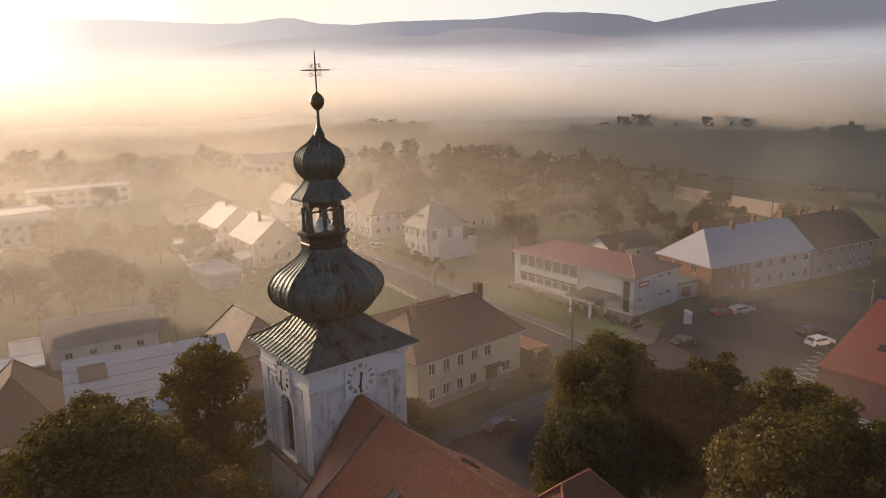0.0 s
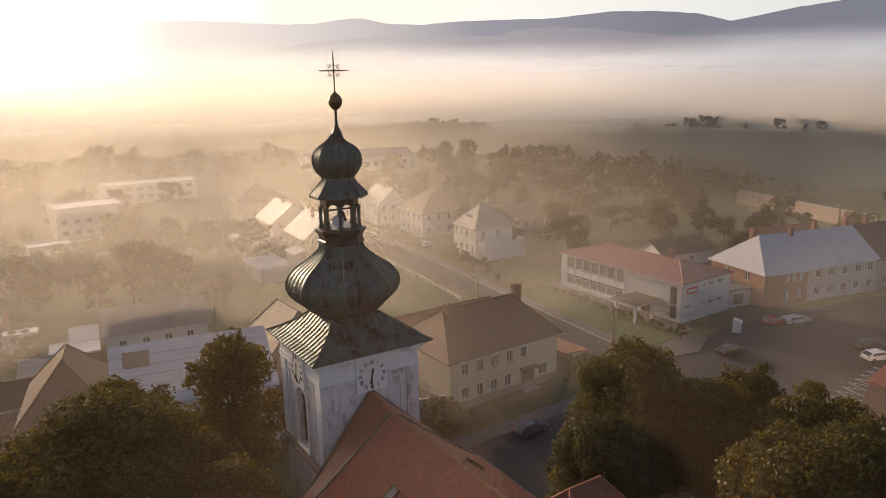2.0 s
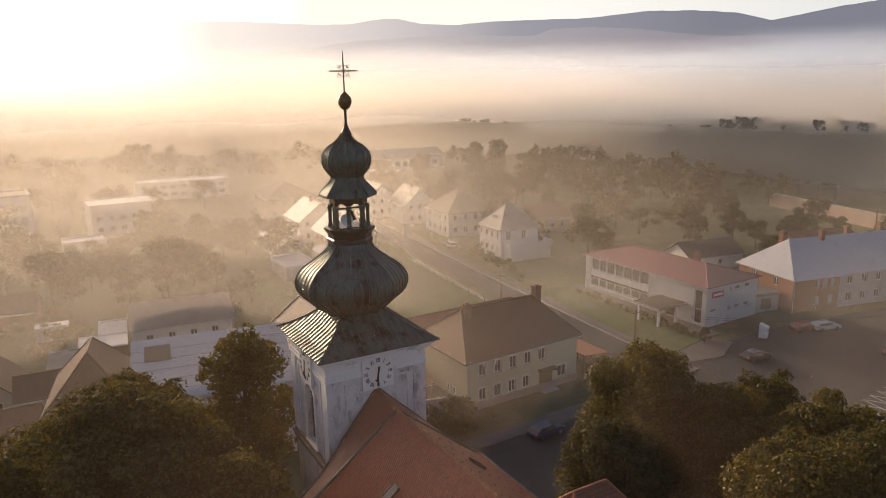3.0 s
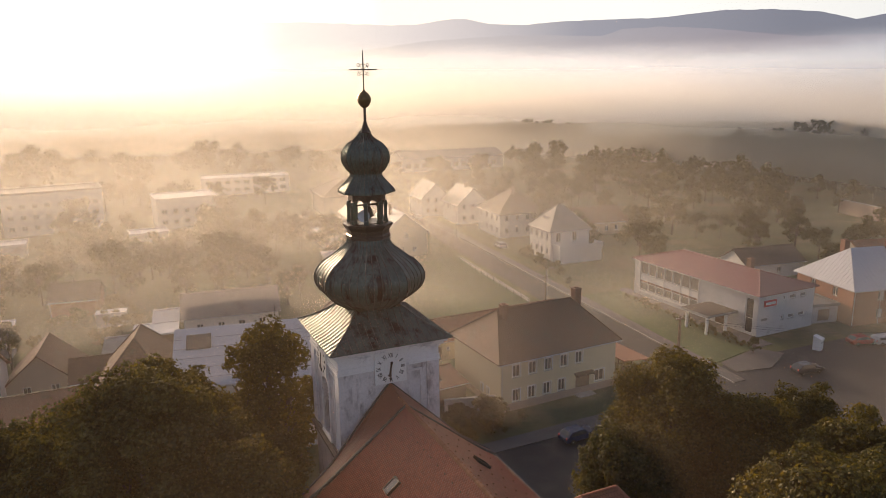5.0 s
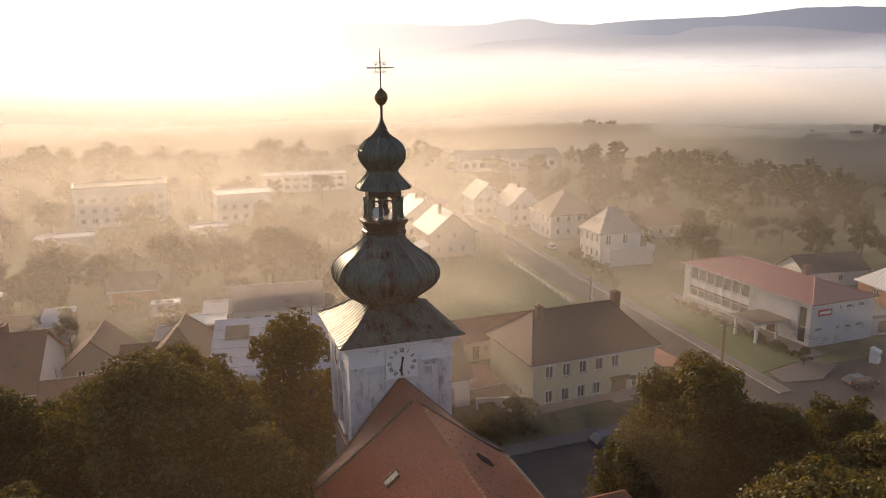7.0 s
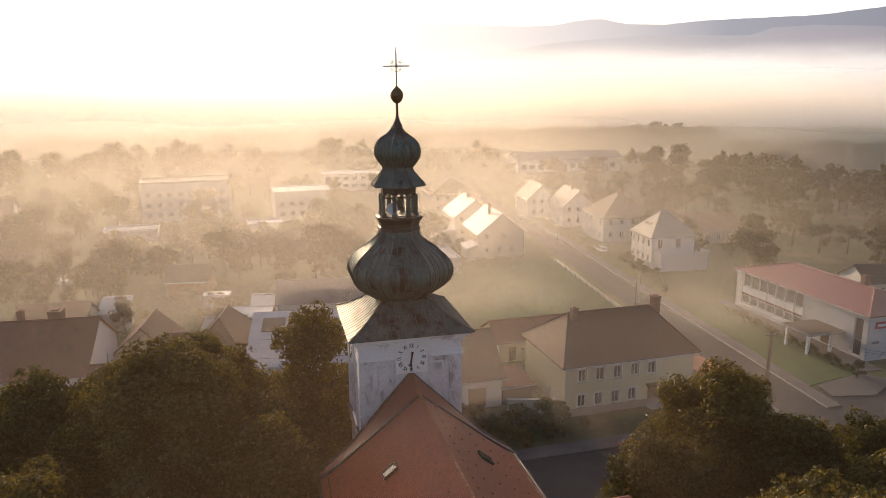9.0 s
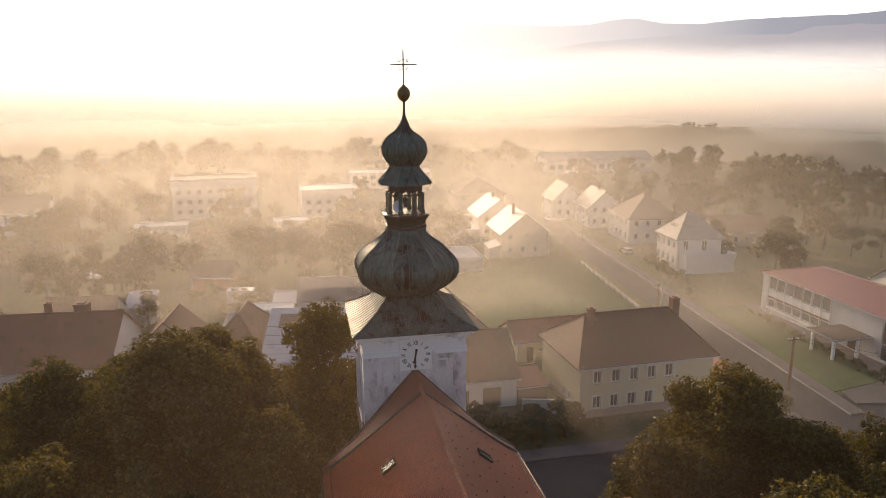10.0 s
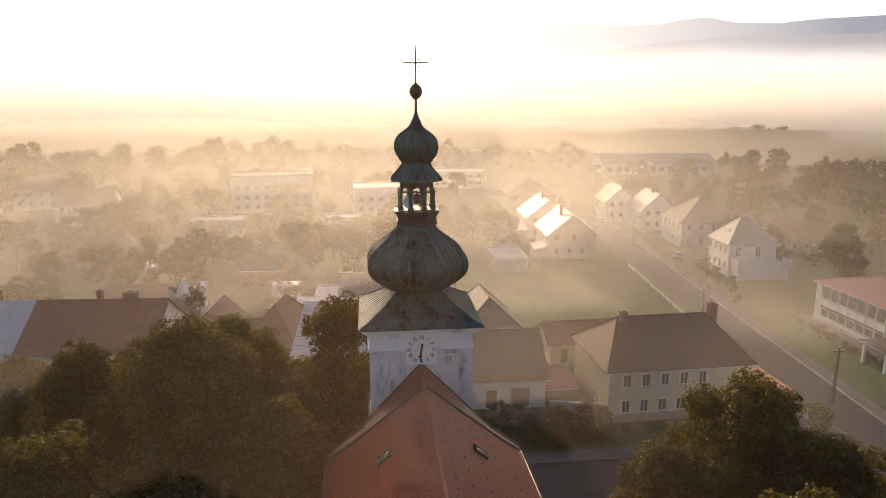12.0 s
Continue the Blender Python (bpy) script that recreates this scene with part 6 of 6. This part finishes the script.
rng = np.random.default_rng(3)


def belt(x0, y0, x1, y1, wide, n):
    t, o = rng.random(n), rng.normal(size=n) * wide
    dx, dy = x1 - x0, y1 - y0
    q = math.hypot(dx, dy)
    return list(zip(x0 + dx * t - dy / q * o, y0 + dy * t + dx / q * o))


woods("tree_belt", "dark belt of trees beyond the sports field", belt(60, 400, 330, 440, 10, 130) + belt(420, 330, 760, 60, 16, 120), 200)
woods("tree_belt", "misty trees behind the apartment blocks", belt(-420, 360, 60, 400, 14, 170), 210)
woods("woods", "dark wood behind the farm yard", list(zip(rng.uniform(150, 330, 150), rng.uniform(110, 260, 150))) + list(zip(rng.uniform(200, 420, 130), rng.uniform(-10, 150, 130))), 220)
woods("shrubs", "misty gardens and shrubs beyond the village", list(zip(rng.uniform(-260, -100, 110), rng.uniform(120, 330, 110))) + list(zip(rng.uniform(-100, 100, 90), rng.uniform(260, 380, 90))), 230)

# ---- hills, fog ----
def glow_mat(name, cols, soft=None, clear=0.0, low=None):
    """Far air and hills that emit: sun glow and haze are put into the colour, brightest under the sun, duller away from
    it. soft: heights between which it thins out; low: how dim it is at the ground, and the height of its full light.
    """
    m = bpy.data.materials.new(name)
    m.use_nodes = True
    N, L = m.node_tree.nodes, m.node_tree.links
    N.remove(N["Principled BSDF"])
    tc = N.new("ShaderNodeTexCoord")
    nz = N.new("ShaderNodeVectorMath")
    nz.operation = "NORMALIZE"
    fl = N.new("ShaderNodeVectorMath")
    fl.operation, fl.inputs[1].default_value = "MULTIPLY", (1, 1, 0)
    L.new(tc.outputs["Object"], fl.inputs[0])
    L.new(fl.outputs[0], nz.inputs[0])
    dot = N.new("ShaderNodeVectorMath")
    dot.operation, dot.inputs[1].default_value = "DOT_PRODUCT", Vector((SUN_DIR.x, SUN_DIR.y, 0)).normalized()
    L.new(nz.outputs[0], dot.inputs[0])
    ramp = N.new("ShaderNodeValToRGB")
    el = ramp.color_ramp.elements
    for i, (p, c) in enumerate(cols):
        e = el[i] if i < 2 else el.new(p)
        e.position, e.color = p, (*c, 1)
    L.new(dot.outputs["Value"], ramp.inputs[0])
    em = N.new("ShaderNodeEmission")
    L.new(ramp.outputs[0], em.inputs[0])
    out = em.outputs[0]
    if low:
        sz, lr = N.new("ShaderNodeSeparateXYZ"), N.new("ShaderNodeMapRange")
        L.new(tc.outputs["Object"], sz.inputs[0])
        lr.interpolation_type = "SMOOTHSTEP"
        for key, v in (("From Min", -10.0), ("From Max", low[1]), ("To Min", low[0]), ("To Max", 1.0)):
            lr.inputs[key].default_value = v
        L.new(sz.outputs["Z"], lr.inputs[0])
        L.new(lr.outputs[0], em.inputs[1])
    if soft:
        sep = N.new("ShaderNodeSeparateXYZ")
        L.new(tc.outputs["Object"], sep.inputs[0])
        noi = N.new("ShaderNodeTexNoise")
        noi.inputs["Scale"].default_value, noi.inputs["Detail"].default_value = 0.004, 4.0
        mp = N.new("ShaderNodeMapping")
        mp.inputs["Scale"].default_value = (1, 1, 5)
        L.new(tc.outputs["Object"], mp.inputs[0])
        L.new(mp.outputs[0], noi.inputs["Vector"])
        ad = N.new("ShaderNodeMath")
        ad.operation, ad.inputs[1].default_value = "MULTIPLY_ADD", (soft[1] - soft[0]) * 1.1
        L.new(noi.outputs["Fac"], ad.inputs[0])
        L.new(sep.outputs["Z"], ad.inputs[2])
        mr = N.new("ShaderNodeMapRange")
        mr.interpolation_type = "SMOOTHSTEP"
        mid = (soft[1] - soft[0]) * 0.55
        mr.inputs["From Min"].default_value, mr.inputs["From Max"].default_value = soft[0] + mid, soft[1] + mid
        mr.inputs["To Min"].default_value, mr.inputs["To Max"].default_value = clear, 1.0
        L.new(ad.outputs[0], mr.inputs[0])
        tr, mx = N.new("ShaderNodeBsdfTransparent"), N.new("ShaderNodeMixShader")
        L.new(mr.outputs[0], mx.inputs[0])
        L.new(out, mx.inputs[1])
        L.new(tr.outputs[0], mx.inputs[2])
        out = mx.outputs[0]
    L.new(out, N["Material Output"].inputs[0])
    return m


# Sunlight on the fog painted as emission, by angle from the sun.
FOG_GLOW = [(0.42, (0.56, 0.585, 0.60)), (0.68, (0.84, 0.82, 0.78)), (0.86, (0.98, 0.88, 0.76)), (0.95, (1.2, 1.07, 0.85)), (1.0, (1.9, 1.78, 1.42))]
M["fog_bank"] = glow_mat("fog_bank_sun_glow", FOG_GLOW, (58, 90), low=(0.42, 66.0))
# Ridges glow: haze and sun glare are painted into their emission colours.
M["hill_far"] = glow_mat("far_hill_painted_haze", [(0.55, (0.21, 0.22, 0.25)), (0.75, (0.33, 0.33, 0.35)), (0.88, (0.74, 0.67, 0.60)), (0.95, (1.0, 0.9, 0.75)), (1.0, (1.9, 1.75, 1.4))])
M["hill_near"] = glow_mat("near_hill_painted_haze", [(0.55, (0.27, 0.255, 0.28)), (0.75, (0.40, 0.38, 0.38)), (0.88, (0.64, 0.58, 0.52)), (0.95, (1.0, 0.9, 0.7)), (1.0, (1.9, 1.7, 1.3))])


def ring(name, label, radius, z0, top, material, a0, a1, n):
    """A far ridge or bank of fog: a strip round the valley from azimuth a0 to a1, its crest from top(azimuth)."""
    bm = bmesh.new()
    prev = None
    for i in range(n + 1):
        az = radians(a0 + (a1 - a0) * i / n)
        r = radius * (1 + 0.03 * math.sin(az * 9))
        col = [bm.verts.new((r * math.sin(az), r * math.cos(az), z)) for z in (z0, top(math.degrees(az)))]
        if prev:
            bm.faces.new((prev[0], col[0], col[1], prev[1]))
        prev = col
    return tagged(part(name, bm, material, None), label, "backdrop", kind="structure")


def crest(az, knots):
    """Height of a ridge over the eye, in degrees, between knots of azimuth and height."""
    a = [k[0] for k in knots]
    e = float(np.interp(az, a, [k[1] for k in knots]))
    return e + 0.05 * noise.noise((az * 1.1, 1, 0)) + 0.028 * noise.noise((az * 4.0, 4, 0))


FAR = ((-180, 4.0), (-120, 5.2), (-60, 4.6), (-20, 4.9), (0, 5.0), (14, 5.26), (20.6, 4.87), (22.8, 4.88), (24.6, 5.12), (25.6, 5.2), (26.4, 5.17), (28.2, 4.77), (30.8, 4.62), (34.3, 4.86), (41.4, 5.04),
       (45.7, 5.48), (49.1, 5.4), (52.1, 5.07), (54.4, 4.38), (56.9, 4.76), (58.9, 5.05), (63, 5.32), (72, 5.1), (95, 5.6), (140, 4.2), (180, 4.0))
NEAR = ((10, 2.0), (23, 3.6), (30, 3.92), (37.2, 3.78), (38.7, 4.27), (41.4, 4.41), (44.9, 4.23), (47.5, 3.9), (51, 3.45), (60, 3.2), (90, 2.5))
# Glowing ring added in front of the sky to brighten it near the horizon.
M["sky_glow_ring"] = glow_mat("low_sky_glow", [(0.3, (0.72, 0.74, 0.69)), (0.7, (0.98, 0.96, 0.84)), (0.9, (1.2, 1.08, 0.82)), (1.0, (2.4, 2.2, 1.7))])
ring("backdrop", "added glowing ring that brightens the low sky", 4250, -50, lambda a: 640, M["sky_glow_ring"], -180, 180, 240)
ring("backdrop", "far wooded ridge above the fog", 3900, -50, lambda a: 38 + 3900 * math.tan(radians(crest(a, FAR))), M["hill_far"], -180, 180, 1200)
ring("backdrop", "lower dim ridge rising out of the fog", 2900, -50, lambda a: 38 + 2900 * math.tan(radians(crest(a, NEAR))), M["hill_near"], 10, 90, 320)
ring("fog_bank", "thick bank of valley fog, sunlight painted as glow", 760, -5, lambda a: 190, M["fog_bank"], -180, 180, 240)


# drifting mist: thin sheets of droplets hanging across the valley, one behind another, lit through by the low sun
def mist_mat(name, thick, rise, fall, patchy, grain, west=(-100, 0, 0.6, 1.0), east=(22, 110, 1.0, 0.24), col=(0.80, 0.75, 0.67)):
    """thick: how much the sheet hides; rise, fall: heights between which it gathers above the ground and thins out at the top."""
    m = bpy.data.materials.new(name)
    m.use_nodes = True
    N, L = m.node_tree.nodes, m.node_tree.links
    N.remove(N["Principled BSDF"])
    tc, sep = N.new("ShaderNodeTexCoord"), N.new("ShaderNodeSeparateXYZ")
    L.new(tc.outputs["Object"], sep.inputs[0])
    mp, noi = N.new("ShaderNodeMapping"), N.new("ShaderNodeTexNoise")
    mp.inputs["Scale"].default_value = (1 / grain, 1 / grain, 2.6 / grain)
    noi.inputs["Scale"].default_value, noi.inputs["Detail"].default_value, noi.inputs["Roughness"].default_value = 1.0, 3.0, 0.45
    L.new(tc.outputs["Object"], mp.inputs[0])
    L.new(mp.outputs[0], noi.inputs["Vector"])

    def span(src, a, b, c, d):
        mr = N.new("ShaderNodeMapRange")
        mr.interpolation_type = "SMOOTHSTEP"
        for key, v in (("From Min", a), ("From Max", b), ("To Min", c), ("To Max", d)):
            mr.inputs[key].default_value = v
        L.new(src, mr.inputs[0])
        return mr.outputs[0]

    def times(a, b):
        mu = N.new("ShaderNodeMath")
        mu.operation = "MULTIPLY"
        L.new(a, mu.inputs[0])
        L.new(b, mu.inputs[1])
        return mu.outputs[0]

    fac = times(times(span(sep.outputs["Z"], *rise, 0.0, 1.0), span(sep.outputs["Z"], *fall, 1.0, 0.0)), span(noi.outputs["Fac"], 0.28, 0.72, thick * (1 - patchy), min(0.95, thick * (1 + patchy))))
    fac = times(fac, times(span(sep.outputs["X"], *west), span(sep.outputs["X"], *east)))         # thinner over the square and the eastern fields
    t, tr, ov = (N.new("ShaderNode" + k) for k in ("BsdfTranslucent", "BsdfTransparent", "MixShader"))
    t.inputs[0].default_value = (*col, 1)
    L.new(fac, ov.inputs[0])
    L.new(tr.outputs[0], ov.inputs[1])
    L.new(t.outputs[0], ov.inputs[2])
    L.new(ov.outputs[0], N["Material Output"].inputs[0])
    return m


def mist(label, knots, top, material, n=140, sway=1.5):
    """A sheet of mist across the valley; knots: azimuth in degrees and distance from a point south of the church."""
    bm = bmesh.new()
    prev = None
    for i in range(n + 1):
        az = -75 + 190 * i / n
        r = float(np.interp(az, [k[0] for k in knots], [k[1] for k in knots])) + sway * math.sin(az * 0.31)
        x, y = -10 + r * math.sin(radians(az)), -42 + r * math.cos(radians(az))
        col = [bm.verts.new((x, y, z)) for z in (0.02, top)]
        if prev:
            bm.faces.new((prev[0], col[0], col[1], prev[1]))
        prev = col
    return tagged(part("mist", bm, material, None, smooth=True), label, "mist", kind="stuff")


# Thin haze sheet added before the church; its warm tint paints in glare.
mist("faint haze veil before the church, tinted as sun glare", ((-75, 24.5), (115, 24.5)), 60, mist_mat("haze_glare_veil", 0.028, (0, 4), (14, 56), 0.2, 18, (-24, -4, 0.25, 1.0), (0, 14, 1.0, 0.4), (0.90, 0.66, 0.48)), sway=0.0)
mist("faint golden mist behind the churchyard trees", ((-75, 66), (115, 66)), 40, mist_mat("thin_mist", 0.08, (0, 5), (8, 39), 0.4, 40))
mist("thin golden morning mist over the near gardens", ((-75, 108), (0, 108), (40, 107), (115, 106)), 41, mist_mat("garden_mist", 0.165, (0, 5), (8, 40), 0.4, 50))
mist("morning mist over the meadow and the village street", ((-75, 148), (45, 146), (70, 158), (115, 160)), 43, mist_mat("meadow_mist", 0.18, (0, 6), (9, 42), 0.32, 60))
mist("morning mist among the houses along the street", ((-75, 203), (4, 203), (13, 171), (28, 171), (45, 178), (56, 186), (62, 176), (70, 166), (85, 156), (115, 160)), 45, mist_mat("street_mist", 0.20, (0, 6), (10, 44), 0.2, 70))
mist("thick morning mist over the far gardens", ((-75, 256), (4, 252), (36, 258), (42, 246), (50, 216), (60, 192), (70, 177), (80, 168), (115, 166)), 50, mist_mat("far_mist", 0.20, (0, 7), (12, 49), 0.2, 90))
mist("thick fog drifting before the far woods", ((-75, 395), (5, 398), (15, 392), (22, 378), (29, 357), (36, 331), (43, 304), (50, 277), (60, 243), (70, 219), (80, 205), (115, 200)), 52, mist_mat("wood_fog", 0.38, (0, 8), (12, 50), 0.1, 120, (-300, 0, 0.9, 1.0), (200, 500, 1.0, 0.75)))
mist("dense fog rolling in beyond the woods", ((-75, 575), (115, 575)), 82, mist_mat("rolling_fog", 0.82, (-8, 10), (16, 80), 0.12, 160, (-300, 0, 0.9, 1.0), (60, 480, 1.0, 0.85)))
